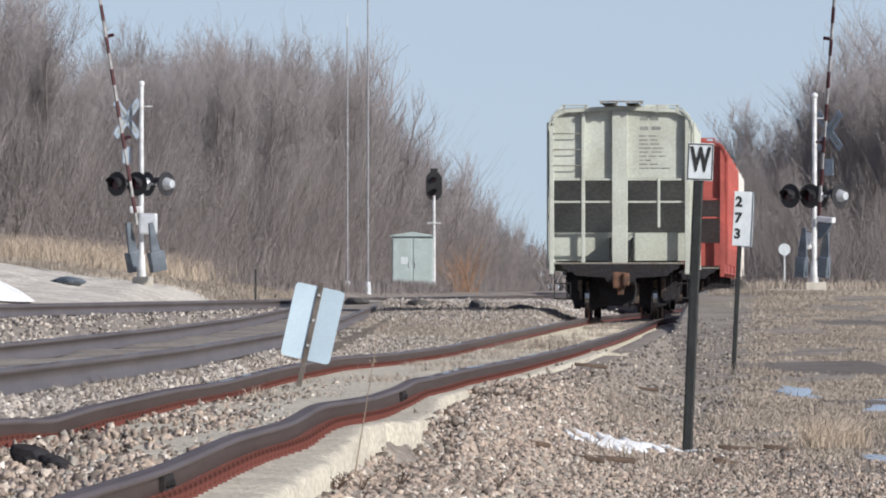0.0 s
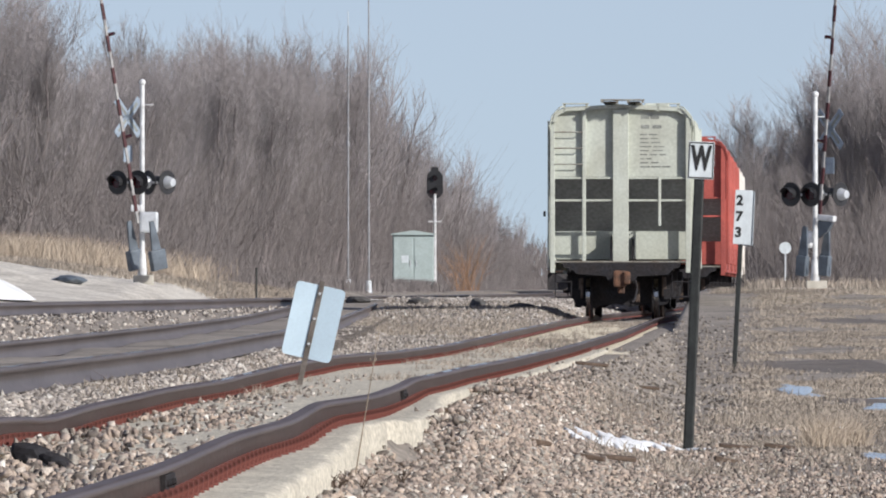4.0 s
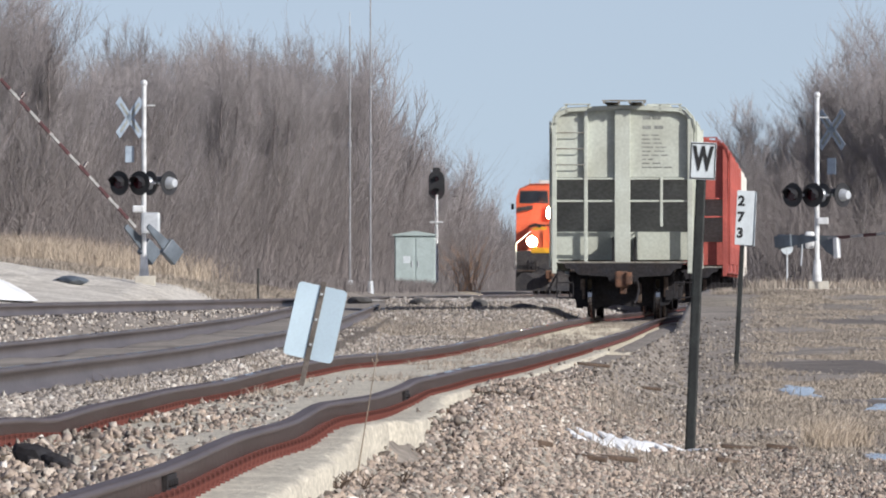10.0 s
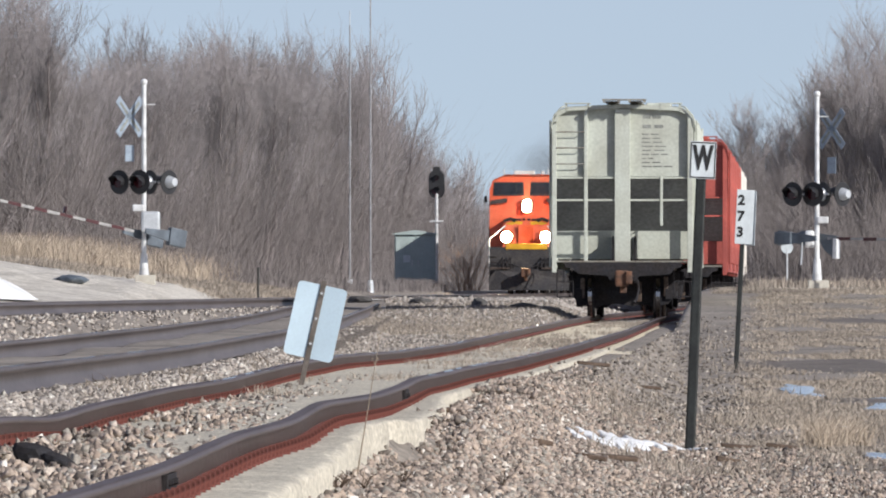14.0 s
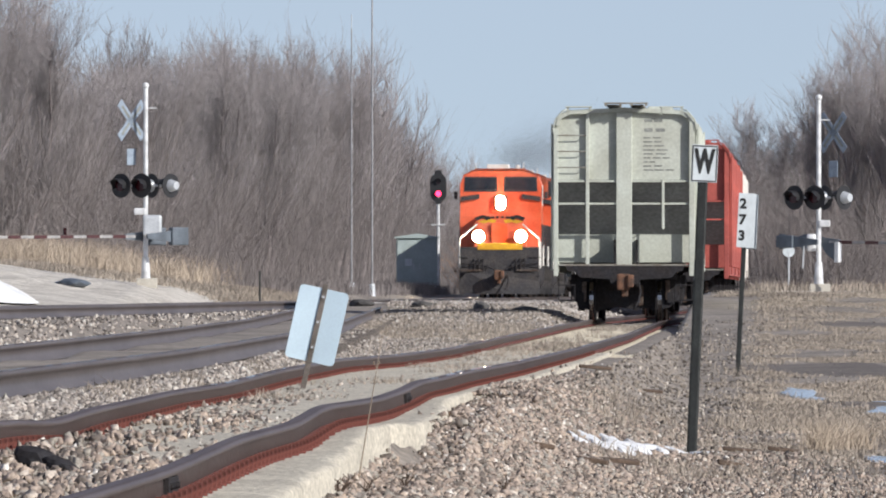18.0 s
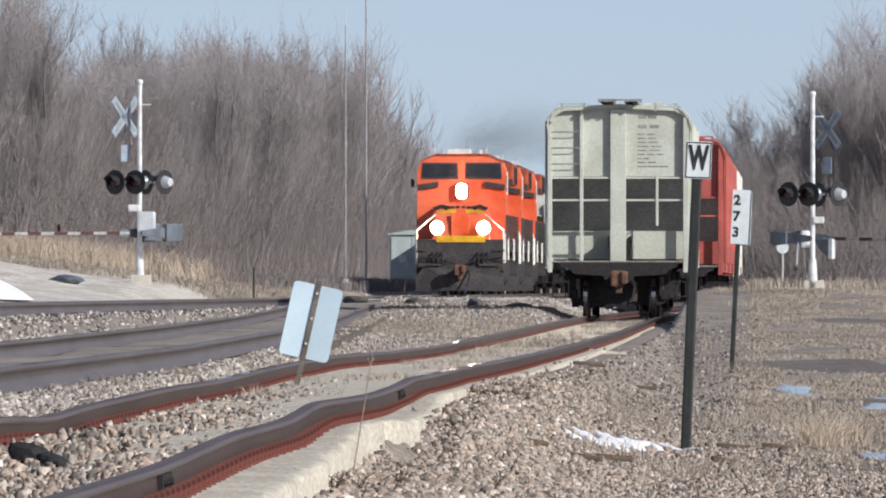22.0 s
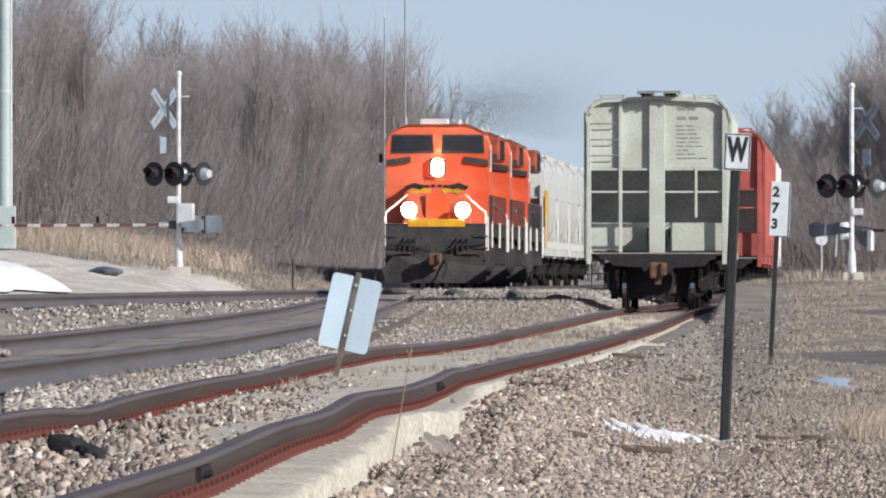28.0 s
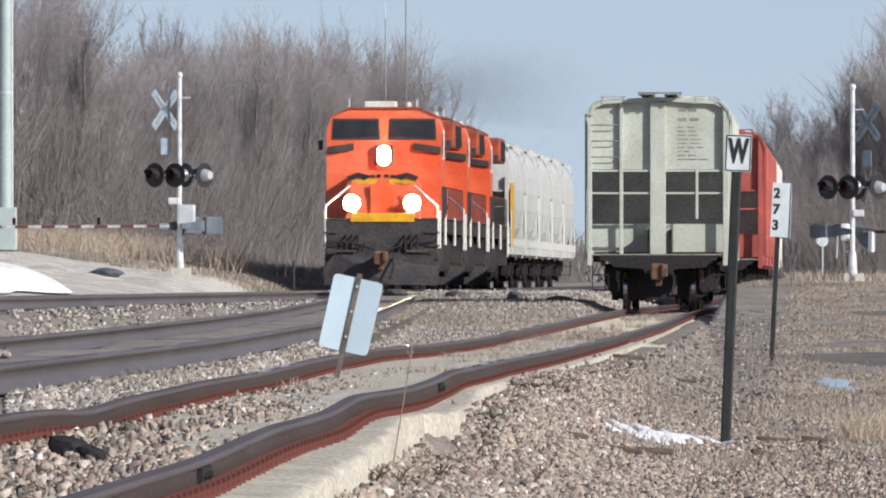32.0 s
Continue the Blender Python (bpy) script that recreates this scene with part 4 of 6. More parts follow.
    part("fuel_tank", box(B(), -1.38, 1.38, 7.9, L - 7.9, 0.45, 1.5, 0.2), M_BLACK_PAINT, e)
    part("rear_plate", box(B(), -1.5, 1.5, L - 0.3, L - 0.05, 0.7, 1.86, 0.03), M_BLACK_PAINT, e)
    coupler(e, L, 1)
    return e


# parked cars on the siding


def on_siding(y):
    return pose(float(sid_x(y)), y, 0, 0, 0, heading(sid_x, y + 6))


hopper_car("covered_hopper", on_siding(323.0), "weathered grey covered hopper car parked on the siding", M_GREY, "parked freight cars")
red = hopper_car("covered_hopper", on_siding(394.4), "faded red covered hopper parked beyond the crossing", M_RED, "parked freight cars", lettering=False)
copy_thing(red, on_siding(413.0))
copy_thing(red, on_siding(431.6))
white = hopper_car("covered_hopper", on_siding(450.2), "white covered hopper parked beyond the red ones", M_WHITE_CAR, "parked freight cars", lettering=False)
copy_thing(white, on_siding(468.8))

# the moving train
MAIN_TURN = heading(main_x, 500)
TRAIN_SPEED = 11.73


def train_pose(t, back):
    y = 391.0 + TRAIN_SPEED * (32.0 - t) + back
    return pose(float(main_x(y)), y, MAIN_Z, 0, 0, MAIN_TURN)


train = [(locomotive("locomotive", train_pose(0, 0), "orange and black diesel locomotive with lit headlights"), 0.0)]
unlit = locomotive("locomotive", train_pose(0, 23.4), "trailing orange diesel locomotive with sooty roof", lights=False)
train.append((unlit, 23.4))
train.append((copy_thing(unlit, train_pose(0, 46.8)), 46.8))
pale = hopper_car("covered_hopper", train_pose(0, 70.4), "pale grey covered hopper rolling behind the engines", M_PALE, "hoppers of the train", lettering=False, round_side=True)
train.append((pale, 70.4))
for k in range(1, 5):
    train.append((copy_thing(pale, train_pose(0, 70.4 + 18.5 * k)), 70.4 + 18.5 * k))
for sx in (-1, 1):
    part("end_panel", box(B(), sx * 1.60 - 0.03, sx * 1.60 + 0.03, 0.12, 2.6, 1.32, 3.3, 0.01), M_YELLOW, pale, "yellow end panel")

# thin exhaust haze drifting above and behind the leading engines


def exhaust():
    """Soot as a loose swarm of tiny flakes that travels with the engines."""
    rng = np.random.default_rng(31)
    n = 230000
    a = rng.uniform(0, 1, n)
    wide = 0.55 + 1.0 * a
    c = np.stack([0.1 + 2.1 * a + rng.normal(0, 1, n) * wide, 2.0 + 62 * a, 5.15 + 1.1 * np.sqrt(a) + rng.normal(0, 1, n) * wide * 0.6], 1)
    c[:, 2] = np.where(c[:, 2] < 4.95, 9.9 - c[:, 2], c[:, 2])
    V = c[:, None, :] + rng.normal(0, 0.0038, (n, 3, 3))
    F = np.arange(n * 3).reshape(n, 3)
    ob = raw_mesh("exhaust_smoke", V.reshape(-1, 3), F, M_SMOKE)
    ob.matrix_basis = train_pose(0, 12.0)
    return tagged(ob, "thin dark diesel exhaust haze above the engines", "smoke", kind="stuff")


SMOKE = exhaust()

# ---- crossing signals ----


def crossing_signal(x, y, z, side, height, arm_len, label):
    """Mast with crossbuck, flashing-light pairs, gate mechanism and a long striped arm. side: -1 arm to -x, 1 to +x."""
    e = empty("crossing_signal", pose(x, y, z), label, "crossing signal", "signals at the level crossing")
    part("foundation", box(B(), -0.22, 0.28, -0.25, 0.25, -0.15, 0.22, 0.02), M_CONCRETE, e, "pale concrete foundation")
    bm = tube(B(), (0, 0, 0.2), (0, 0, height), 0.062, 0.058, 14)
    part("mast", bm, M_SILVER, e, "silver-painted steel mast")
    bm = B()
    bmesh.ops.create_uvsphere(bm, u_segments=12, v_segments=8, radius=0.085, matrix=Matrix.Translation((0, 0, height)))
    part("finial", bm, M_SILVER, e)
    part("mast_base", tube(B(), (0, 0, 0.2), (0, 0, 0.75), 0.12, 0.085, 14), M_SILVER, e)
    # crossbuck, seen almost edge on, facing along the road
    cb = B()
    for a in (45, -45):
        box(cb, -0.62, 0.62, -0.006, 0.006, -0.11, 0.11, 0.003, m=pose(0, 0, 0, 0, a, 0))
    ob = part("crossbuck", cb, M_CROSSBUCK, e, "crossed blades of a crossbuck", m=pose(side * 0.36, 0.12, height - 0.85, 0, 0, side * -50))
    for a in (45, -45):
        for k in (-0.30, 0.30):
            part("lettering", box(B(), k - 0.2, k + 0.2, -0.010, 0.010, -0.035, 0.035, m=pose(0, 0, 0, 0, a, 0)), M_STENCIL, ob)
    part("track_plate", box(B(), -0.16, 0.16, -0.006, 0.006, -0.2, 0.2, 0.003), M_CROSSBUCK, e, m=pose(side * 0.36, 0.12, height - 1.75, 0, 0, side * -50))
    tube_b = tube(B(), (0, 0, height - 0.55), (0.28, 0, height - 0.55), 0.015, sides=6)
    part("bracket", tube_b, M_SILVER, e)
    # light bar
    zl = height - 2.46
    part("cross_arm", tube(B(), (-0.62, 0.0, zl), (0.62, 0.0, zl), 0.03, sides=8), M_SILVER, e)
    for dx, dy, turn in ((-0.62, -0.12, -38), (-0.12, -0.16, -32), (0.16, 0.20, 130), (0.60, -0.10, 228)):
        lm = pose(dx, dy, zl, 0, 0, turn)
        bm = tube(B(), (0, 0.02, 0), (0, 0.035, 0), 0.30, sides=28)
        u = part("light_unit", bm, M_DISC, e, "round black background disc", m=lm)
        part("lamp_housing", tube(B(), (0, 0.036, 0), (0, 0.22, 0), 0.16, 0.10, 18), M_GALV, u, "silver lamp housing")
        part("lens", tube(B(), (0, -0.02, 0), (0, 0.019, 0), 0.14, sides=20), M_LENS_OFF, u, "unlit red lens")
        hood = B()
        seg = 14
        for k in range(seg):
            a0, a1 = math.pi * (-0.15 + 1.3 * k / seg), math.pi * (-0.15 + 1.3 * (k + 1) / seg)
            vs = [hood.verts.new((0.17 * math.cos(a), yy, 0.17 * math.sin(a))) for a, yy in ((a0, 0.018), (a1, 0.018), (a1, -0.24 if 0.2 < (k + 1) / seg < 0.8 else -0.12), (a0, -0.24 if 0.2 < k / seg < 0.8 else -0.12))]
            hood.faces.new(vs)
        bmesh.ops.remove_doubles(hood, verts=hood.verts, dist=0.001)
        bmesh.ops.solidify(hood, geom=hood.faces[:], thickness=0.006)
        part("lamp_hood", hood, M_DISC, u)
    # bell plate and gate mechanism
    part("junction_box", box(B(), -0.28 if side < 0 else 0.0, 0.0 if side < 0 else 0.28, -0.12, 0.1, zl - 0.72, zl - 0.55, 0.03), M_SILVER, e)
    if side < 0:
        part("gate_mechanism", box(B(), -0.06, 0.40, -0.34, -0.06, 1.26, 1.78, 0.06), M_GALV, e, "grey gate mechanism case")
    else:
        part("gate_mechanism", box(B(), -0.30, -0.07, -0.30, -0.04, 1.02, 1.45, 0.07), M_SILVER, e, "silver gate mechanism case")
        part("conduit", pipe(B(), [(-0.36, -0.2, 1.3), (-0.40, -0.2, 0.6)], 0.022), M_GALV, e)
    # the arm, upright in its own space, turned by its keys
    arm = part("gate_arm", box(B(), -0.034, 0.034, -0.02, 0.02, 0.25, arm_len, 0.006), M_ARM, e, "long striped gate arm", m=pose(side * 0.05, -0.42, 1.25))
    n = int(arm_len / 0.8)
    for k in range(n + 1):
        z0 = 0.55 + 0.8 * k
        if z0 + 0.4 < arm_len:
            part("red_stripe", box(B(), -0.038, 0.038, -0.024, 0.024, z0, z0 + 0.4), M_REDPAINT, arm)
    for z0 in (arm_len - 0.1, arm_len * 0.62, arm_len * 0.30):
        bm = tube(B(), (side * -0.05, 0, z0), (side * -0.22, 0, z0), 0.045, sides=8)
        part("arm_lamp", bm, M_LENS_OFF, arm)
    if side > 0:
        part("arm_bracket", box(B(), 0.0, 0.50, -0.10, 0.05, 0.46, 0.60, 0.03), M_SILVER, arm, "pale arm bracket")
        part("arm_bracket_web", prism(B(), [(0.02, 0.46), (0.46, 0.46), (0.30, 0.20), (0.04, 0.02)], "y", -0.06, 0.04), M_BLUEGREY, arm)
    for yy in (-0.58, 0.34):
        bm = prism(B(), [(-0.06, 0.3), (0.06, 0.3), (0.15, -0.55), (0.19, -0.85), (-0.19, -0.85), (-0.15, -0.55)], "y", yy, yy + 0.05)
        part("counterweight_arm", bm, M_BLUEGREY, arm, "dark counterweight arm")
        wide = 0.22 if side < 0 else 0.15
        part("counterweight", box(B(), -wide, wide, yy - 0.06, yy + 0.11, -0.92, -0.42, 0.03), M_BLUEGREY, arm)
    return arm


ARM_L = crossing_signal(-7.42, 364.0, gz(-7.42, 364.0), -1, 4.96, 8.0, "silver crossing mast with lights and gate arm on a pale bank")
ARM_R = crossing_signal(9.14, 364.0, gz(9.14, 364.0), 1, 4.80, 8.0, "silver crossing mast with lights and gate arm beside dry grass")


def motions():
    ts = [0, 0.1, 0.3, 0.8] + list(range(2, 31, 2)) + [31.2, 31.7, 31.9, 32]
    for ob, back in train:
        walk(ob, [(t, train_pose(t, back)) for t in ts])
    left = [(0, 9.3), (6.2, 9.3), (6.6, 10.2), (7, 13), (7.5, 17.8), (8, 22.7), (9, 32), (10, 42), (11, 50), (12, 60), (13, 67.5), (14, 77), (15, 87), (15.6, 90.5), (16.2, 90.5), (32, 90.5)]
    right = [(0, 4), (6.2, 4.5), (6.6, 6.5), (7, 10.5), (7.5, 16.5), (8, 23), (8.5, 37), (9, 57), (9.5, 74), (10, 85), (10.5, 90), (11, 91), (11.5, 91), (32, 91)]
    for arm, rows, s in ((ARM_L, left, -1), (ARM_R, right, 1)):
        at = arm.location.copy()
        # the gates swing in planes that stand askew to the line
        skew = radians(38)
        walk(arm, [(t, pose(at.x, at.y, at.z, 0, 0, -s * 38) @ pose(0, 0, 0, 0, s * math.degrees(math.atan2(math.sin(radians(a)) / math.cos(skew), math.cos(radians(a)))), 0)) for t, a in rows])
    walk(SMOKE, [(t, train_pose(t, 12.0)) for t in ts])
    # the added cover drops off the red lens, so its glow appears
    walk(LENS_COVER, [(t, pose(0, -0.08, 4.68 - dz)) for t, dz in ((0, 0), (15.0, 0), (15.4, -0.0), (15.8, 0.32), (32, 0.32))])


# ---- signs beside and between the rails ----


def text_mesh(word, size, depth=0.0015):
    """Letters of the built-in font as a bmesh in the xz plane, centred."""
    cu = bpy.data.curves.new("text", "FONT")
    cu.body, cu.size, cu.extrude, cu.align_x, cu.align_y = word, size, depth, "CENTER", "CENTER"
    cu.resolution_u = 3
    cu.offset = 0.045 * size
    ob = new("text", cu)
    me = ob.to_mesh()
    bm = B()
    bm.from_mesh(me)
    ob.to_mesh_clear()
    bpy.data.objects.remove(ob)
    bmesh.ops.transform(bm, matrix=pose(0, 0, 0, 90, 0, 0), verts=bm.verts)
    return bm


def channel_post(parent, x0, z0, x1, z1, w=0.07, y=0.0):
    """A steel U-channel post with a raised lip at each edge and punched holes."""
    a, b = Vector((x0, y, z0)), Vector((x1, y, z1))
    n = (b - a).length
    bm = B()
    prism(bm, [(-w / 2, 0), (-w / 2, 0.035), (-w * 0.3, 0.04), (-w * 0.3, 0.006), (w * 0.3, 0.006), (w * 0.3, 0.04), (w / 2, 0.035), (w / 2, 0), (w * 0.32, -0.004), (-w * 0.32, -0.004)], "z", 0, n)
    bm.transform(Matrix.Translation(a) @ pose(0, 0, 0, 0, math.degrees(math.atan2(x1 - x0, z1 - z0)), 0))
    return part("post", bm, M_POST, parent, "dark green steel channel post")


W = empty("whistle_sign", pose(2.02, 122.4, gz(2.02, 122.4) - 0.02), "white whistle sign with a black W on a dark post", "railway sign")
channel_post(W, 0, 0, 0.105, 2.56, 0.085)
bm = box(B(), -0.108, 0.108, -0.004, 0.004, -0.155, 0.155, 0.003)
plate_w = part("plate", bm, M_SIGN, W, "white sign plate", m=pose(0.108, -0.016, 2.43, 0, 2.5, 0))
for k, (x0, x1, z0, z1) in enumerate(((-0.104, 0.104, 0.139, 0.149), (-0.104, 0.104, -0.149, -0.139), (-0.104, -0.095, -0.139, 0.139), (0.095, 0.104, -0.139, 0.139))):
    part("border", box(B(), x0, x1, -0.0065, -0.0045, z0, z1), M_INK, plate_w)
bm = text_mesh("W", 0.25)
bm.transform(Matrix.Diagonal((0.60, 1, 1.08, 1)))
part("letter", bm, M_INK, plate_w, "black letter W", m=pose(0, -0.0075, 0.01))

MP = empty("mile_post", pose(4.27, 217.6, gz(4.27, 217.6) - 0.02), "white mile post plate numbered 273 on a dark post", "railway sign")
channel_post(MP, 0, 0, 0.10, 2.05, 0.07)
bm = box(B(), -0.13, 0.13, -0.004, 0.004, -0.40, 0.40, 0.003)
plate_m = part("plate", bm, M_SIGN, MP, "tall white number plate", m=pose(0.13, -0.02, 2.28, 0, 3, 0))
bm = box(B(), -0.004, 0.004, -0.12, 0.12, -0.40, 0.40, 0.003)
part("plate", bm, M_SIGN, MP, "second white plate facing along the track", m=pose(0.22, 0.11, 2.26, 0, 3, 35))
for k, d in enumerate("273"):
    part("digit", text_mesh(d, 0.20), M_INK, plate_m, "black digit", m=pose(-0.06, -0.006, 0.24 - 0.235 * k))

BS = empty("track_flag_sign", pose(-1.16, 115.0, -0.27, 0, 12.6, 0), "blank back of a leaning metal flag sign between the rails", "railway sign")
bm = box(B(), -0.021, 0.021, -0.012, 0.0, 0.0, 1.0, 0.004)
part("stake", bm, M_TIE_DK, BS, "dark brown steel stake")
for x0, x1, t in ((-0.195, -0.002, 7), (0.002, 0.195, -5)):
    o, i = (x0, x1) if abs(x0) > abs(x1) else (x1, x0)
    c = 0.03 if o > 0 else -0.03
    bm = prism(B(), [(i, 0.385), (o - c, 0.385), (o - c * 0.3, 0.394), (o, 0.415), (o, 0.935), (o - c * 0.3, 0.956), (o - c, 0.965), (i, 0.965)], "y", 0.004, 0.009)
    part("panel", bm, M_SIGNBACK, BS, "pale blue-grey metal panel", m=pose(0, 0.002, 0, 0, 0, t))
for z in (0.5, 0.7, 0.9):
    part("bolt", tube(B(), (0, -0.022, z), (0, 0.0, z), 0.011, sides=8), M_GALV, BS)
bm = box(B(), -0.06, 0.06, -0.05, 0.05, 0.0, 0.07, 0.01)
part("clamp", bm, M_COUPLER, BS)

# small round sign beyond the crossing
RS = empty("round_sign", pose(12.0, 520.0, gz(12.0, 520.0)), "small round white sign on a thin pole", "road sign")
part("pole", tube(B(), (0, 0, 0), (0, 0, 1.55), 0.03, sides=8), M_GALV, RS)
part("disc", tube(B(), (0, -0.02, 1.6), (0, 0.0, 1.6), 0.21, sides=24), M_SIGN, RS)

# ---- wayside signal, cabinet, poles ----
SG = empty("wayside_signal", pose(-0.40, 655.0, gz(-0.40, 655.0)), "silver signal mast with a black two-lamp head", "railway signal")
part("foundation", box(B(), -0.35, 0.35, -0.35, 0.35, -0.1, 0.3, 0.03), M_CONCRETE, SG)
part("mast", tube(B(), (0, 0, 0.25), (0, 0, 4.3), 0.075, 0.07, 12), M_SILVER, SG, "silver mast")
part("ladder_platform", box(B(), -0.30, 0.30, -0.15, 0.25, 3.05, 3.12, 0.01), M_SILVER, SG)
bm = prism(B(), [(0.36 * math.cos(a), 4.95 + (0.28 if math.sin(a) > 0 else -0.28) + 0.36 * math.sin(a)) for a in np.linspace(0, 2 * math.pi, 33)[:-1]], "y", -0.02, 0.02)
head = part("signal_head", bm, M_DISC, SG, "black oval background")
part("case", box(B(), -0.16, 0.16, 0.03, 0.3, 4.4, 5.5, 0.03), M_DISC, SG)
for z in (5.22, 4.68):
    bm = B()
    for k in range(12):
        a0, a1 = math.pi * k / 12, math.pi * (k + 1) / 12
        bm.faces.new([bm.verts.new((0.15 * math.cos(a), yy, z + 0.15 * math.sin(a))) for a, yy in ((a0, -0.02), (a1, -0.02), (a1, -0.3), (a0, -0.3))])
    bmesh.ops.remove_doubles(bm, verts=bm.verts, dist=0.001)
    bmesh.ops.solidify(bm, geom=bm.faces[:], thickness=0.008)
    part("lamp_hood", bm, M_DISC, head)
part("lens", tube(B(), (0, -0.06, 4.68), (0, -0.021, 4.68), 0.125, sides=20), M_REDLAMP, head, "red signal lens")
part("lens", tube(B(), (0, -0.04, 5.22), (0, -0.021, 5.22), 0.11, sides=20), M_LENS_OFF, head)
# a disc added to block the lit lens until it is moved
LENS_COVER = part("vane", tube(B(), (0, -0.012, 0), (0, 0, 0), 0.15, sides=20), M_DISC, head, "added black cover that hides the lit lens", m=pose(0, -0.08, 4.68))

head.location.z -= 0.22

CB = empty("relay_cabinet", pose(-1.28, 622.0, gz(-1.28, 622.0)), "grey-green steel relay cabinet on a slab", "equipment cabinet")
part("slab", box(B(), -1.0, 1.0, -0.8, 0.8, -0.25, 0.06, 0.02), M_CONCRETE, CB)
part("body", box(B(), -0.86, 0.86, -0.65, 0.65, 0.06, 2.36, 0.03), M_CABINET, CB)
part("roof", prism(B(), [(-0.95, 2.36), (-0.95, 2.41), (0, 2.56), (0.95, 2.41), (0.95, 2.36)], "y", -0.75, 0.75), M_CABINET, CB)
for x in (-0.43, 0.43):
    d = part("door", box(B(), x - 0.39, x + 0.39, -0.675, -0.651, 0.16, 2.26, 0.01), M_CABINET, CB)
    part("handle", box(B(), x + (0.28 if x < 0 else -0.32), x + (0.32 if x < 0 else -0.28), -0.71, -0.676, 1.05, 1.3, 0.008), M_GALV, d)
part("notice", box(B(), -0.5, -0.2, -0.682, -0.676, 1.2, 1.5), M_SIGN, CB, "white notice plate")

for px, py, h, tops in ((-3.30, 510.0, 9.25, 0.0), (-2.60, 512.0, 12.5, 0.0)):
    P = empty("antenna_pole", pose(px, py, gz(px, py) - 0.1), "thin galvanised steel pole beside the line", "pole", "thin poles by the line")
    part("shaft", tube(B(), (0, 0, 0), (0, 0, h), 0.036, 0.024, 10), M_POLE, P)
    part("base", tube(B(), (0, 0, 0), (0, 0, 0.5), 0.13, 0.10, 10), M_GALV, P)
    part("clamp", tube(B(), (0, 0, h * 0.55), (0, 0, h * 0.57), 0.06, sides=10), M_POLE, P)
    part("tip", tube(B(), (0, 0, h), (0, 0, h + 0.5), 0.015, sides=6), M_GALV, P)

SP = empty("steel_pole", pose(-11.70, 364.0, gz(-11.70, 364.0) - 0.1), "thick pale green-grey steel pole with a box at its foot", "pole")
part("shaft", tube(B(), (0, 0, 0), (0, 0, 9.0), 0.17, 0.14, 20), M_CABINET, SP)
part("foot_box", box(B(), -0.2, 0.27, -0.25, 0.2, 0.15, 1.2, 0.03), M_CABINET, SP)
part("band", tube(B(), (0, 0, 4.0), (0, 0, 4.06), 0.17, sides=20), M_GALV, SP)
part("conduit", tube(B(), (0.17, -0.05, 0.2), (0.15, -0.05, 8.8), 0.03, sides=8), M_GALV, SP)
ST = empty("marker_stake", pose(-4.75, 375.0, gz(-4.75, 375.0) - 0.1), "thin dark marker stake in the grass", "stake")
part("stake", tube(B(), (0, 0, 0), (0, 0, 1.15), 0.03, sides=6), M_POST, ST)

# ---- patches of snow and ice, debris ----


def patch(name, cx, cy, rx, ry, material, label, category, rise=0.04, seed=0, base=0.004):
    """A low, ragged pad lying on the ground."""
    rng = np.random.default_rng(seed)
    n, rings = 40, 6
    ph = rng.uniform(0, 6.28, 5)
    am = rng.uniform(0.05, 0.22, 5)
    verts, faces = [], []
    for k in range(rings + 1):
        f = k / rings
        for i in range(n):
            a = 2 * math.pi * i / n
            r = 1 + sum(am[j] * math.sin((j + 2) * a + ph[j]) for j in range(5))
            x, y = cx + rx * r * f * math.cos(a), cy + ry * r * f * math.sin(a)
            verts.append((x, y, gz(x, y) + base + rise * (1 - f ** 2) - (0.02 if k == rings else 0)))
    for k in range(rings):
        for i in range(n):
            j = (i + 1) % n
            faces.append((k * n + i, k * n + j, (k + 1) * n + j, (k + 1) * n + i))
    ob = raw_mesh(name, np.array(verts), np.array(faces), material, True)
    return tagged(ob, label, category)


SNOW = ((0.955, 108.3, 0.08, 0.7), (1.136, 111.8, 0.12, 1.6), (1.313, 114.2, 0.12, 2.2), (1.489, 116.0, 0.11, 1.4), (1.669, 117.8, 0.11, 0.8), (1.873, 120.8, 0.12, 0.8), (2.093, 121.5, 0.12, 0.7), (3.74, 143, 0.11, 2.0), (6.1, 190, 0.06, 1.2))
for k, (x, y, rx, ry) in enumerate(SNOW):
    patch("snow_patch", x, y, rx, ry, M_SNOW, "small patch of old snow on the gravel", "snow", 0.012, k, 0.024)
for k, (x, y, rx, ry) in enumerate(((-10.95, 328, 1.45, 4.5), (-12.8, 331, 1.8, 6.0))):
    patch("snow_bank", x, y, rx, ry, M_SNOW, "white bank of old snow beside the crossing", "snow", 0.58, 20 + k, 0.08)
MUD = ((6.4, 222, 2.0, 11.0), (3.5, 130, 0.5, 5.5), (5.2, 172, 0.8, 6.0), (8.9, 292, 2.2, 7.0))
PUDDLES = ((4.55, 189, 0.24, 6.0), (4.95, 165, 0.28, 4.0), (3.52, 117, 0.22, 2.5), (5.4, 178, 0.3, 3.0))
for k, (x, y, rx, ry) in enumerate(PUDDLES):
    patch("ice_puddle", x, y, rx, ry, M_ICE, "shallow frozen puddle in the mud", "puddle", 0.004, 40 + k, 0.025)


for k, (x, y, rx, ry) in enumerate(MUD):
    patch("mud_patch", x, y, rx, ry, M_MUD, "bare patch of wet brown mud in the turf", "mud", 0.006, 60 + k, 0.012)


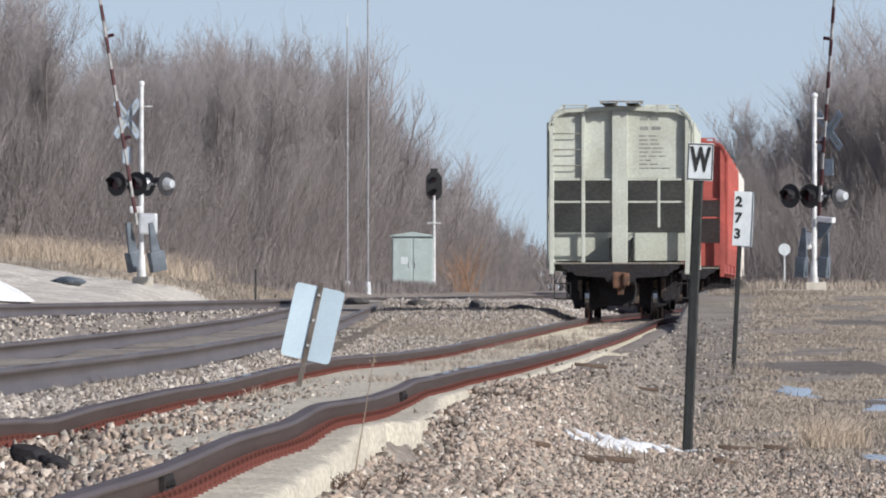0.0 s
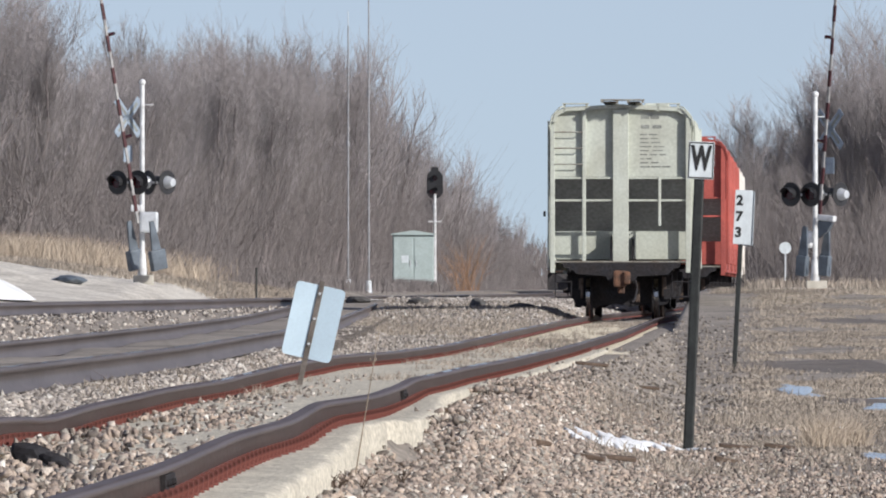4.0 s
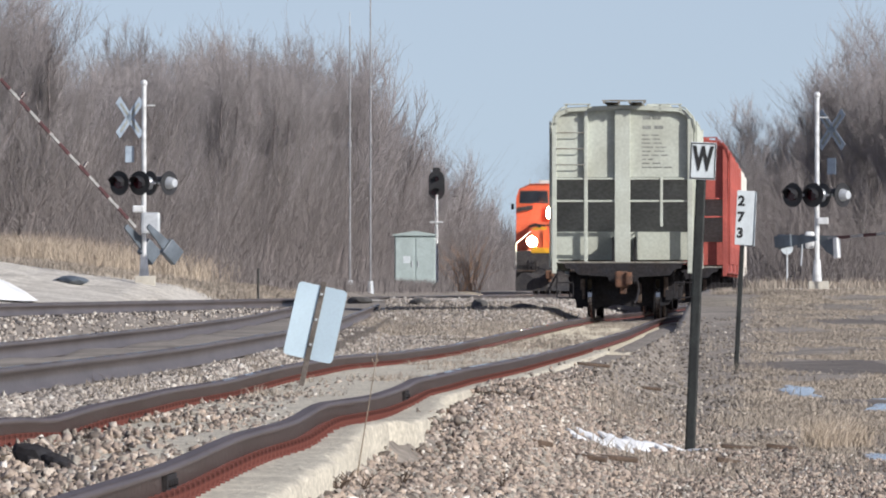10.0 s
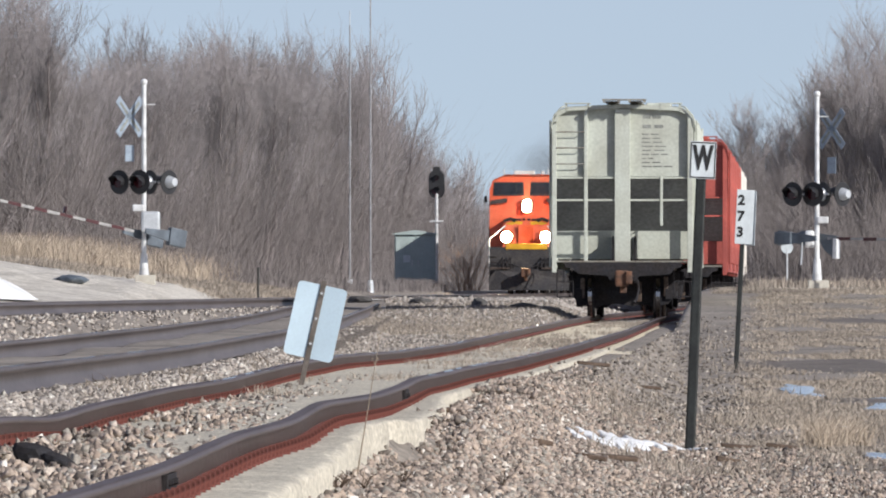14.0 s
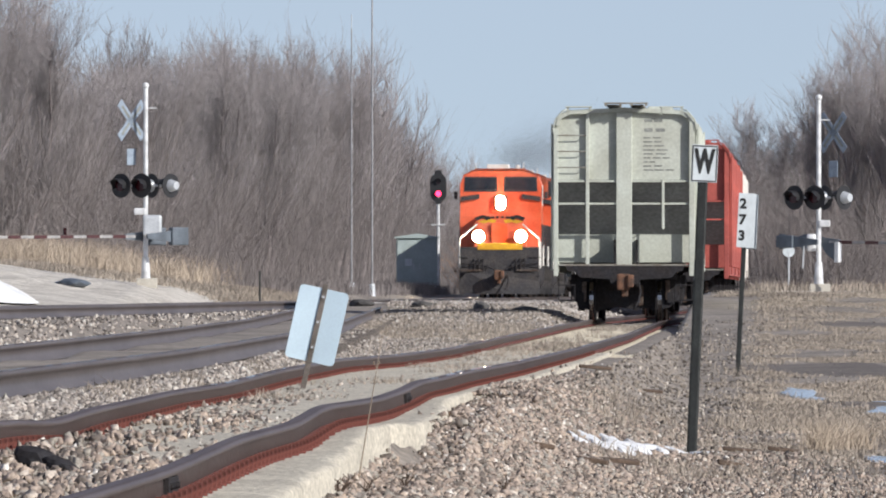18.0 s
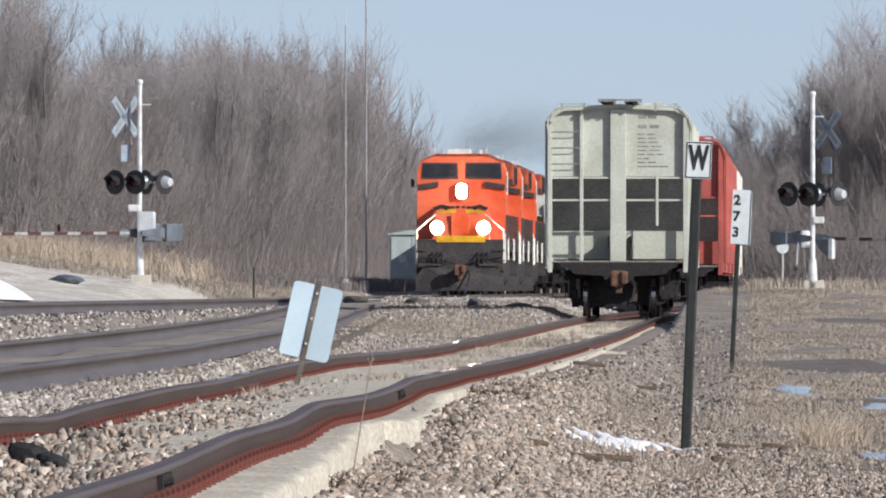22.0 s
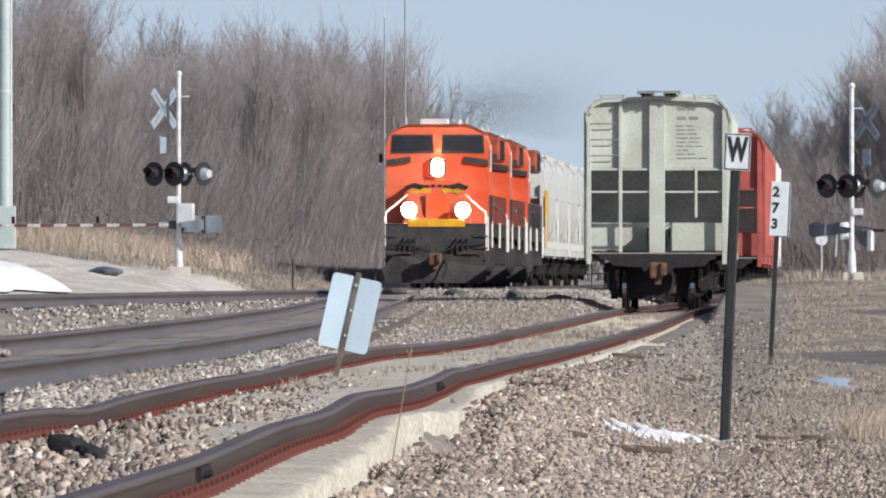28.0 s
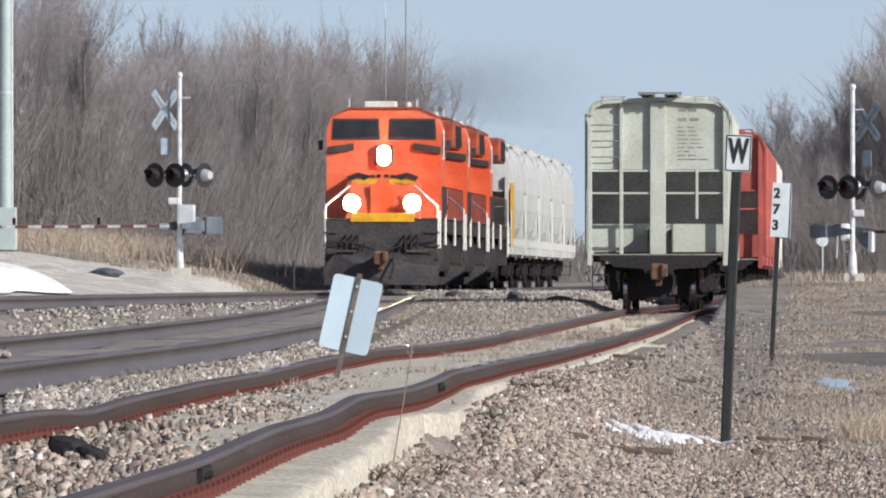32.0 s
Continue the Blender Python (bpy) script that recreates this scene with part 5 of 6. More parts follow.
def dry(x, y, grow=1.15):
    ok = np.ones(np.shape(x), bool)
    for px, py, rx, ry in PUDDLES + SNOW:
        ok &= ((x - px) / (rx * grow)) ** 2 + ((y - py) / (ry * grow)) ** 2 > 1
    return ok


def lump(name, m, size, material, label, category, seed):
    rng = random.Random(seed)
    bm = B()
    bmesh.ops.create_icosphere(bm, subdivisions=2, radius=1.0)
    for v in bm.verts:
        n = 1 + 0.22 * noise.noise(v.co * 1.7 + Vector((seed, 0, 0))) + rng.uniform(-0.06, 0.06)
        v.co = Vector((v.co.x * size[0], v.co.y * size[1], v.co.z * size[2])) * n
    return tagged(part(name, bm, material, None, m=m), label, category)


# a plain dark blue-grey lump, not identified further
lump("tarp", pose(-8.75, 345.0, gz(-8.75, 345.0) + 0.14, 0, 0, 5), (0.42, 0.6, 0.13), M_BLUEGREY, "dark blue-grey lump on the pale bank", "debris", 8)
# low mounds added for dark spots of unknown nature by the rails
for k, (x, y, z, sx, sz) in enumerate(((0.78, 345.0, 0.27, 0.20, 0.13), (-0.60, 350.0, 0.30, 0.26, 0.09), (-2.05, 352.0, 0.42, 0.27, 0.08), (1.75, 338.0, 0.25, 0.16, 0.07))):
    lump("cinder_mound", pose(x, y, gz(x, y) + 0.04, 0, 0, 12 * k), (sx, 0.5, sz + 0.04), M_DARK_MOUND, "low dark mound beside the rails", "debris", 30 + k)
lump("rubber_scrap", pose(-1.84, 66.2, -0.095, 8, 14, 20), (0.115, 0.10, 0.055), M_BLACK, "black scrap of rubber between the rails", "debris", 3)
lump("rubber_scrap", pose(-1.72, 65.8, -0.12, 0, 20, -15), (0.085, 0.07, 0.035), M_BLACK, "black scrap of rubber between the rails", "debris", 4)
for k, (x, y, ln, rz) in enumerate(((1.20, 104, 0.30, 6), (0.0, 96, 0.20, -20), (2.45, 123, 0.32, 4), (-0.285, 90.0, 0.15, 4), (0.98, 100.0, 0.22, -8), (0.62, 97.0, 0.16, 12), (2.75, 121.0, 0.26, -4), (2.2, 115.0, 0.2, 9), (1.6, 160, 0.35, 8), (2.3, 168, 0.3, -6))):
    bm = box(B(), -ln / 2, ln / 2, -0.05, 0.05, -0.015, 0.02, 0.008)
    for v in bm.verts:
        v.co.z += 0.014 * noise.noise(v.co * 14)
    tagged(part("timber_scrap", bm, M_WOOD_DEBRIS, None, m=pose(x, y, gz(x, y) + 0.035, 0, 6, rz)), "brown rotten scrap of timber on the gravel", "debris")

# ---- plants ----


def blades(name, spots, material, label, n_per, h, spread, width, seed, lean=0.5, rise=0.0):
    """Tufts of narrow three-cornered blades round each spot (x, y)."""
    rng = np.random.default_rng(seed)
    s = np.repeat(np.asarray(spots, float), n_per, axis=0)
    n = len(s)
    s = s + rng.normal(0, spread, (n, 2)) * np.array([1.0, 2.5])
    hh = h * rng.uniform(0.45, 1.15, n)
    z = ground_z(s[:, 0], s[:, 1]) - 0.01 + rise
    a = rng.uniform(0, math.pi, n)
    w = width * rng.uniform(0.6, 1.3, n)
    ln = rng.normal(0, lean, (n, 2)) * hh[:, None]
    dx, dy = np.cos(a) * w / 2, np.sin(a) * w / 2
    v = np.empty((n, 5, 3))
    v[:, 0] = np.stack([s[:, 0] - dx, s[:, 1] - dy, z], 1)
    v[:, 1] = np.stack([s[:, 0] + dx, s[:, 1] + dy, z], 1)
    mx = s + ln * 0.35
    v[:, 2] = np.stack([mx[:, 0] + dx * 0.8, mx[:, 1] + dy * 0.8, z + hh * 0.6], 1)
    v[:, 3] = np.stack([mx[:, 0] - dx * 0.8, mx[:, 1] - dy * 0.8, z + hh * 0.6], 1)
    tip = s + ln
    v[:, 4] = np.stack([tip[:, 0], tip[:, 1], z + hh], 1)
    b = (np.arange(n) * 5)[:, None]
    tri = np.concatenate([b + np.array([[0, 1, 2]]), b + np.array([[0, 2, 3]]), b + np.array([[3, 2, 4]])])
    return tagged(raw_mesh(name, v.reshape(-1, 3), tri, material), label, "grass", kind="stuff")


rg = np.random.default_rng(11)


def scatter(n, y0, y1, fx0, fx1, keep=None):
    """Spots spread evenly in distance, between two lines fx0(y) and fx1(y)."""
    y = rg.uniform(y0, y1, n)
    a, b = fx0(y), fx1(y)
    x = a + rg.uniform(0, 1, n) * (b - a)
    ok = dry(x, y, 1.3) & (np.ones(n, bool) if keep is None else keep(x, y))
    return np.stack([x[ok], y[ok]], 1)


def clumpy(x, y, level=0.0, f=0.9, g=0.22):
    v = np.sin(x * f * 2.1 + 1.3 * np.sin(y * g)) + np.sin(y * g * 1.7 - x * f) + 0.6 * np.sin(x * 5.3 + y * 0.6)
    return v > level




def off_mud(x, y):
    ok = np.ones(np.shape(x), bool)
    for px, py, rx, ry in MUD:
        ok &= ((x - px) / rx) ** 2 + ((y - py) / ry) ** 2 > 0.8 + 0.25 * np.sin(7 * x + y)
    return ok


edge_r = lambda y: np.minimum(0.034 * y, 14.0)
far_side = lambda y: sid_x(y) + 2.9
tall_spots = scatter(3600, 392, 440, lambda y: -16.0 + 0 * y, lambda y: -6.5 + 0 * y, lambda x, y: rg.uniform(0, 1, len(x)) ** 2 < np.clip((-9.2 - x) / 4.0, 0.01, 1))
blades("dry_turf", scatter(26000, 118, 352, far_side, edge_r, lambda x, y: clumpy(x, y, -0.7) & off_mud(x, y)), M_GRASS, "short dry winter turf", 6, 0.06, 0.12, 0.014, 1)
blades("dry_turf", scatter(1500, 100, 352, lambda y: sid_x(y) + 1.9, edge_r, lambda x, y: clumpy(x, y, 1.2) & off_mud(x, y)), M_GRASS, "taller tufts of dry grass", 12, 0.15, 0.10, 0.010, 2)
blades("dry_turf", scatter(420, 106, 150, lambda y: sid_x(y) + 2.1, lambda y: sid_x(y) + 4.4, lambda x, y: clumpy(x, y, 0.3)), M_GRASS, "brown tufts between the stones", 14, 0.11, 0.09, 0.007, 21)
tuft_spots = scatter(90, 124, 156, lambda y: sid_x(y) + 1.75, lambda y: sid_x(y) + 2.9, lambda x, y: clumpy(x, y, 0.2))
blades("tall_tufts", tuft_spots, M_GRASS, "thin brown tufts on the shoulder", 26, 0.19, 0.10, 0.006, 31, 0.35)
blades("pale_grass_clump", np.array([[3.18, 123.0], [3.3, 124.5], [3.05, 122.0], [3.5, 126.0], [3.25, 127.0]]), M_GRASS_PALE, "pale clump of dry grass by the puddle", 260, 0.30, 0.07, 0.006, 3)
blades("verge_grass", scatter(6000, 367, 470, lambda y: main_x(y) - 9.0, lambda y: main_x(y) - 2.4), M_GRASS, "short dry grass beyond the road", 6, 0.16, 0.12, 0.02, 5)
blades("tall_grass", tall_spots, M_GRASS_PALE, "tall bleached grass in front of the trees", 14, 0.85, 0.30, 0.012, 6, 0.5)
blades("tall_grass", scatter(2000, 430, 620, lambda y: main_x(y) - 7.5, lambda y: main_x(y) - 3.4), M_BRUSH, "rough dead growth along the tree line", 12, 0.5, 0.2, 0.018, 7, 0.3)
blades("track_weeds", scatter(900, 95, 330, lambda y: mid_x(y) + 1.1, lambda y: sid_x(y) - 1.2, lambda x, y: clumpy(x, y, 0.3)), M_GRASS, "dry weeds between the tracks", 8, 0.10, 0.08, 0.010, 8)
blades("track_weeds", scatter(1500, 104, 330, lambda y: sid_x(y) - 0.55, lambda y: sid_x(y) + 0.5, lambda x, y: clumpy(x, y, 0.4)), M_GRASS, "dry weeds between the rails", 10, 0.09, 0.06, 0.008, 9, rise=0.085)
blades("verge_grass", scatter(2500, 250, 356, lambda y: mid_x(y) + 1.0, lambda y: sid_x(y) - 1.3), M_GRASS, "dry grass between the tracks", 7, 0.10, 0.1, 0.012, 13)
blades("field_grass", scatter(6000, 378, 620, lambda y: sid_x(y) + 2.2, lambda y: 24 + 0 * y), M_GRASS, "rough dry grass beyond the crossing", 7, 0.4, 0.15, 0.025, 10, 0.3)
blades("verge_grass", scatter(3500, 345, 356, lambda y: sid_x(y) + 1.8, lambda y: 13.5 + 0 * y), M_GRASS, "dry grass on the road shoulder", 6, 0.09, 0.1, 0.015, 12)


def weed_stalk(x, y, h, seed, lean):
    rng = random.Random(seed)
    e = empty("weed_stalk", pose(x, y, gz(x, y) - 0.01), "single dead weed stalk standing in the gravel", "weed", "dead weeds by the siding")
    pts = [Vector((0, 0, 0))]
    for k in range(6):
        pts.append(pts[-1] + Vector((lean * h / 6 + rng.uniform(-.006, .006), 0, h / 6)))
    part("stem", tube(B(), pts[0], pts[-1], 0.0045, 0.002, 5), M_WEED, e)
    for k in (5, 6):
        for s in (-1, 1):
            p = pts[0].lerp(pts[-1], min(k, 6) / 6)
            q = p + Vector((s * rng.uniform(0.004, 0.018), rng.uniform(-.02, .02), rng.uniform(0.02, 0.04)))
            bm = pipe(B(), [p, q], 0.002, 4)
            bmesh.ops.create_icosphere(bm, subdivisions=1, radius=0.006, matrix=Matrix.Translation(q))
            part("branch", bm, M_WEED, e)


for k, (x, y, h, ln) in enumerate(((-0.449, 74.0, 0.71, 0.16), (-0.66, 79.5, 0.12, -0.3), (-0.30, 96.0, 0.12, 0.3), (-1.42, 116.0, 0.13, 0.4))):
    weed_stalk(x, y, h, k, ln)


def twig_bush(x, y, h, lean, seed):
    """A few dark, forked twigs from one root."""
    rng = random.Random(seed)
    e = empty("twig_bush", pose(x, y, gz(x, y) - 0.01), "small dark dead shrub in the gravel", "weed", "dead weeds by the siding")
    for k in range(4):
        a = Vector((0, 0, 0))
        d = Vector((lean + rng.uniform(-0.4, 0.4), rng.uniform(-0.3, 0.3), 1)) * h * rng.uniform(0.5, 1.0)
        bm = tube(B(), a, d, 0.005, 0.003, 5)
        for f in (0.45, 0.7, 0.9):
            q = d * f
            tube(bm, q, q + Vector((rng.uniform(-0.05, 0.05), rng.uniform(-0.03, 0.03), rng.uniform(0.02, 0.05))), 0.003, 0.002, 4)
        part("twig", bm, M_WOOD_DEBRIS, e)


for k, (x, y, h, ln) in enumerate(((-0.455, 71.0, 0.17, -0.8), (-0.42, 73.5, 0.12, 0.2), (-0.50, 68.0, 0.10, 0.3), (-0.20, 76.0, 0.09, -0.2), (0.30, 82.0, 0.10, 0.4))):
    twig_bush(x, y, h, ln, 40 + k)


def tree_arrays(seed, h, spread, limbs=8, depth=4):
    """Bare tree: lists of tapered segments (a, b, r0, r1), thick ones first for the trunk."""
    rng = np.random.default_rng(seed)
    thick, thin = [], []

    def grow(p, d, length, r, level):
        steps = 3 if level < 3 else 2
        for k in range(steps):
            d = d + rng.normal(0, 0.13 + 0.03 * level, 3) + np.array([0, 0, 0.22 if level else 0.0])
            d = d / np.linalg.norm(d)
            q = p + d * length / steps
            r1 = r * (0.8 if level < 3 else 0.7)
            (thick if level < 2 else thin).append((p, q, r, r1))
            p, r = q, r1
            if level < depth and (level > 0 or k > 0):
                n = (3, 3, 3, 4)[level] if level else limbs // 2
                for j in range(n):
                    az = rng.uniform(0, 2 * math.pi)
                    up = rng.uniform(0.25, 0.9)
                    side = np.array([math.cos(az), math.sin(az), 0])
                    nd = d * up + side * (1 - up * 0.4) * (spread if level == 0 else 0.62) + np.array([0, 0, 0.36])
                    grow(p - d * rng.uniform(0, length / steps), nd / np.linalg.norm(nd), length * rng.uniform(0.42, 0.68), max(r * 0.55, 0.006), level + 1)

    grow(np.zeros(3), np.array([rng.normal(0, .08), rng.normal(0, .08), 1.0]), h * 0.55, 0.014 * h + 0.03, 0)
    return thick, thin


def tubes(segs, sides):
    A = np.array([s[0] for s in segs]); Bv = np.array([s[1] for s in segs])
    r0 = np.array([s[2] for s in segs]); r1 = np.array([s[3] for s in segs])
    d = Bv - A
    d /= np.maximum(np.linalg.norm(d, axis=1, keepdims=True), 1e-6)
    ref = np.where(np.abs(d[:, 2:3]) > 0.9, np.array([[1.0, 0, 0]]), np.array([[0, 0, 1.0]]))
    u = np.cross(d, ref); u /= np.linalg.norm(u, axis=1, keepdims=True)
    w = np.cross(d, u)
    n = len(segs)
    V = np.empty((n, 2, sides, 3))
    for k in range(sides):
        c, s = math.cos(2 * math.pi * k / sides), math.sin(2 * math.pi * k / sides)
        o = u * c + w * s
        V[:, 0, k], V[:, 1, k] = A + o * r0[:, None], Bv + o * r1[:, None]
    b = (np.arange(n) * 2 * sides)[:, None]
    F = np.concatenate([b + np.array([[k, (k + 1) % sides, sides + (k + 1) % sides, sides + k]]) for k in range(sides)])
    return V.reshape(-1, 3), F


def bare_tree(seed, h, spread, label, depth=4):
    thick, thin = tree_arrays(seed, h, spread, 8, depth)
    if depth < 4:
        thin = [(a, b, r0 * 1.7, r1 * 1.7) for a, b, r0, r1 in thin]
    e = empty("tree", Matrix(), label, "tree", "bare trees along the line")
    v, f = tubes(thick, 6)
    o = raw_mesh("trunk", v, f, M_BARK)
    o.parent = e
    v, f = tubes(thin, 3)
    v2 = np.array(v)
    o = raw_mesh("crown", v2, f, M_TWIG)
    o.parent = e
    return e


LABEL_TREE = "leafless winter tree with a fine grey-brown crown"
tree_kinds = [bare_tree(s, 10.0, sp, LABEL_TREE) for s, sp in ((1, 0.55), (2, 0.45), (3, 0.7), (4, 0.5), (5, 0.6), (6, 0.8))]
far_kinds = [bare_tree(s, 10.0, sp, LABEL_TREE, 3) for s, sp in ((11, 0.55), (12, 0.5), (13, 0.7))]


def place_trees():
    rng = random.Random(9)
    tall = lambda y: float(np.interp(y, [399, 470, 511, 578, 612, 728, 823, 920, 1013, 1145, 1285, 1424, 1647, 1817], [10.6, 10.8, 9.0, 10.4, 12.6, 15.0, 16.0, 15.4, 14.6, 13.6, 12.6, 11.3, 9.2, 5.6]))
    spots = []
    y = 415.0
    while y < 1780:
        for off in (0.0, -3.5, -7.5):
            yy = y + rng.uniform(-6, 6)
            spots.append((-12.9 + 0.0174 * (yy - 425) + off + rng.uniform(-1.2, 0.6), yy, tall(yy) * rng.uniform(0.74, 1.01) * (1.0 if off > -3 else 0.94)))
        y *= 1.0 + rng.uniform(0.017, 0.027)
    for k in range(24):
        yy = rng.uniform(560, 740)
        off = rng.uniform(0, 1)
        spots.append((0.0246 * yy + off * 8.5, yy, yy / 600 * (9.4 + 2.6 * min(1, off * 3.2)) * rng.uniform(0.86, 1.06)))
    for k in range(7):
        yy = rng.uniform(570, 700)
        off = rng.uniform(0, 1)
        spots.append((0.0205 * yy + off * 2.2, yy, yy / 600 * (6.6 + 2.2 * off)))
    used = {}
    for i, (x, y, h) in enumerate(spots):
        kinds, heights = (far_kinds, FAR_H) if y > 840 else (tree_kinds, TREE_H)
        k = i % len(kinds)
        s = h / heights[k]
        m = pose(x, y, gz(x, y) - 0.15, 0, 0, rng.uniform(0, 360))
        if kinds[k] not in used:
            t = kinds[k]
            used[t] = True
            t.matrix_basis = m
        else:
            t = copy_thing(kinds[k], m)
        t.scale = (s * 1.05, s * 1.05, s)
    return spots


TREE_H = [max(v.co.z for c in t.children for v in c.data.vertices) for t in tree_kinds]
FAR_H = [max(v.co.z for c in t.children for v in c.data.vertices) for t in far_kinds]
tree_spots = place_trees()


def thicket(name, spots, h, n_per, label, seed, width=0.015, mat_=M_BRUSH, loose=1.6):
    """A tangle of upright, forked stems."""
    rng = np.random.default_rng(seed)
    segs = []
    for (x, y, hh) in spots:
        for k in range(n_per):
            bx, by = x + rng.normal(0, loose), y + rng.normal(0, 3.0)
            p = np.array([bx, by, gz(bx, by) - 0.05])
            d = np.array([*np.clip(rng.normal(0, 0.36, 2), -0.6, 0.6), 1.0])
            ln = hh * h * rng.uniform(0.4, 1.0)
            r = width * rng.uniform(0.5, 1.2)
            q = p + d * ln * 0.5
            segs.append((p, q, r, r * 0.7))
            for j in range(3):
                e2 = d + np.clip(rng.normal(0, 0.5, 3), -0.7, 0.2)
                segs.append((q, q + e2 * ln * 0.5, r * 0.6, r * 0.2))
    v, f = tubes(segs, 3)
    return tagged(raw_mesh(name, v, f, mat_), label, "brush", kind="stuff")


rt = random.Random(77)
thicket("underbrush", tree_spots + [(0.0216 * yb + rt.uniform(0, 1) ** 1.4 * 9, yb, rt.uniform(4, 8)) for yb in [rt.uniform(540, 800) for _ in range(64)]], 0.64, 96, "dense leafless underbrush below the trees", 3)
rb = random.Random(2)
thicket("distant_woods", [(rb.uniform(-120, 160), rb.uniform(2000, 2600), rb.uniform(5, 8)) for _ in range(330)], 1.0, 12, "far leafless woods on the horizon", 5, 0.25)
thicket("russet_shrub", [(1.05, 700.0, 2.6)], 1.0, 60, "russet shrub beside the signal", 6, 0.02, M_RUSSET, 0.3)


# ---- ballast ----


def stones(name, n, y0, y1, fx0, fx1, material, label, seed, size=(0.008, 0.019), keep=None, power=1.0, lift=0.3, rise=0.0):
    """Loose crushed stone: one mesh of many angular, jittered blocks."""
    rng = np.random.default_rng(seed)
    u = rng.uniform(0, 1, n) ** power
    y = y0 * (y1 / y0) ** u
    a, b = fx0(y), fx1(y)
    x = a + rng.uniform(0, 1, n) * (b - a)
    if keep is not None:
        ok = keep(x, y, rng)
        x, y = x[ok], y[ok]
    n = len(x)
    r = rng.uniform(size[0], size[1], n) * rng.uniform(0.7, 1.25, n)
    r *= np.clip(1.25 - (y - 75) / 160, 0.85, 1.25) * 0.95
    z = ground_z(x, y) + r * lift + rise
    cube = np.array([[i, j, k] for i in (-1, 1) for j in (-1, 1) for k in (-1, 1)], float)
    V = cube[None] * rng.uniform(0.25, 1.15, (n, 1, 3)) * np.array([1.15, 1.0, 0.85]) + rng.normal(0, 0.33, (n, 8, 3))
    q = rng.normal(0, 1, (n, 4))
    q /= np.linalg.norm(q, axis=1, keepdims=True)
    w, i, j, k = q.T
    R = np.stack([1 - 2 * (j * j + k * k), 2 * (i * j - k * w), 2 * (i * k + j * w), 2 * (i * j + k * w), 1 - 2 * (i * i + k * k), 2 * (j * k - i * w),
                  2 * (i * k - j * w), 2 * (j * k + i * w), 1 - 2 * (i * i + j * j)], 1).reshape(n, 3, 3)
    V = np.einsum("nab,nvb->nva", R, V) * r[:, None, None]
    V += np.stack([x, y, z], 1)[:, None, :]
    quads = np.array([[0, 1, 3, 2], [4, 6, 7, 5], [0, 4, 5, 1], [2, 3, 7, 6], [0, 2, 6, 4], [1, 5, 7, 3]])
    F = (np.arange(n) * 8)[:, None, None] + quads[None]
    return tagged(raw_mesh(name, V.reshape(-1, 3), F.reshape(-1, 4), material), label, "gravel", kind="stuff")


def in_view(x, y):
    return ((np.abs(x) < 0.0312 * y + 0.25) | (x < 0) & (x > -0.033 * y - 0.3)) & dry(x, y)


def shoulder(x, y, rng):
    d = x - sid_x(y)
    fade = np.clip(1 - (d - 2.6) / 1.2, 0.1, 1) * np.clip((152 - y) / 34, 0.05, 1)
    return in_view(x, y) & (rng.uniform(0, 1, len(x)) < fade)


def cover(y):
    """How far loose stone lies over the ties at this distance, 0 to 1."""
    return np.clip(0.5 + 0.9 * np.sin(y * 0.21 + 0.6) + 0.5 * np.sin(y * 0.083), 0, 1)


def between(x, y, rng):
    d = np.abs(x - sid_x(y))
    near_rail = np.abs(d - half) < 0.11
    return in_view(x, y) & ~near_rail & (rng.uniform(0, 1, len(x)) < np.where(y > 104, 0.22 + 0.35 * cover(y), np.where((x - sid_x(y) < -0.1) & (y > 83) & (y < 88), 0.06, np.where(y < 72, 0.12, 0.22) + 0.42 * cover(y))))


stones("ballast", 98000, 60, 165, lambda y: sid_x(y) + slab_edge(y) + 0.03, lambda y: np.minimum(sid_x(y) + 4.2, 0.034 * y), M_STONE, "loose crushed pinkish-grey ballast on the shoulder", 1, keep=shoulder, power=1.25)
stones("stone_chips", 26000, 62, 125, lambda y: sid_x(y) + slab_edge(y) + 0.02, lambda y: np.minimum(sid_x(y) + 4.4, 0.034 * y), M_STONE, "small chips among the ballast", 9, size=(0.004, 0.010), keep=lambda x, y, r: in_view(x, y), lift=1.6)
stones("ballast", 24000, 55, 240, lambda y: sid_x(y) - half + 0.1, lambda y: sid_x(y) + half - 0.1, M_STONE, "loose ballast between the siding's rails", 2, size=(0.008, 0.018), keep=between, power=1.2, lift=0.6, rise=0.076)
stones("ballast", 55000, 70, 330, lambda y: np.maximum(mid_x(y) + half + 0.1, -0.032 * y), lambda y: sid_x(y) - half - 0.12, M_STONE_GREY, "loose grey ballast between the tracks", 3, size=(0.009, 0.02), keep=lambda x, y, r: in_view(x, y), power=1.1, lift=0.5)
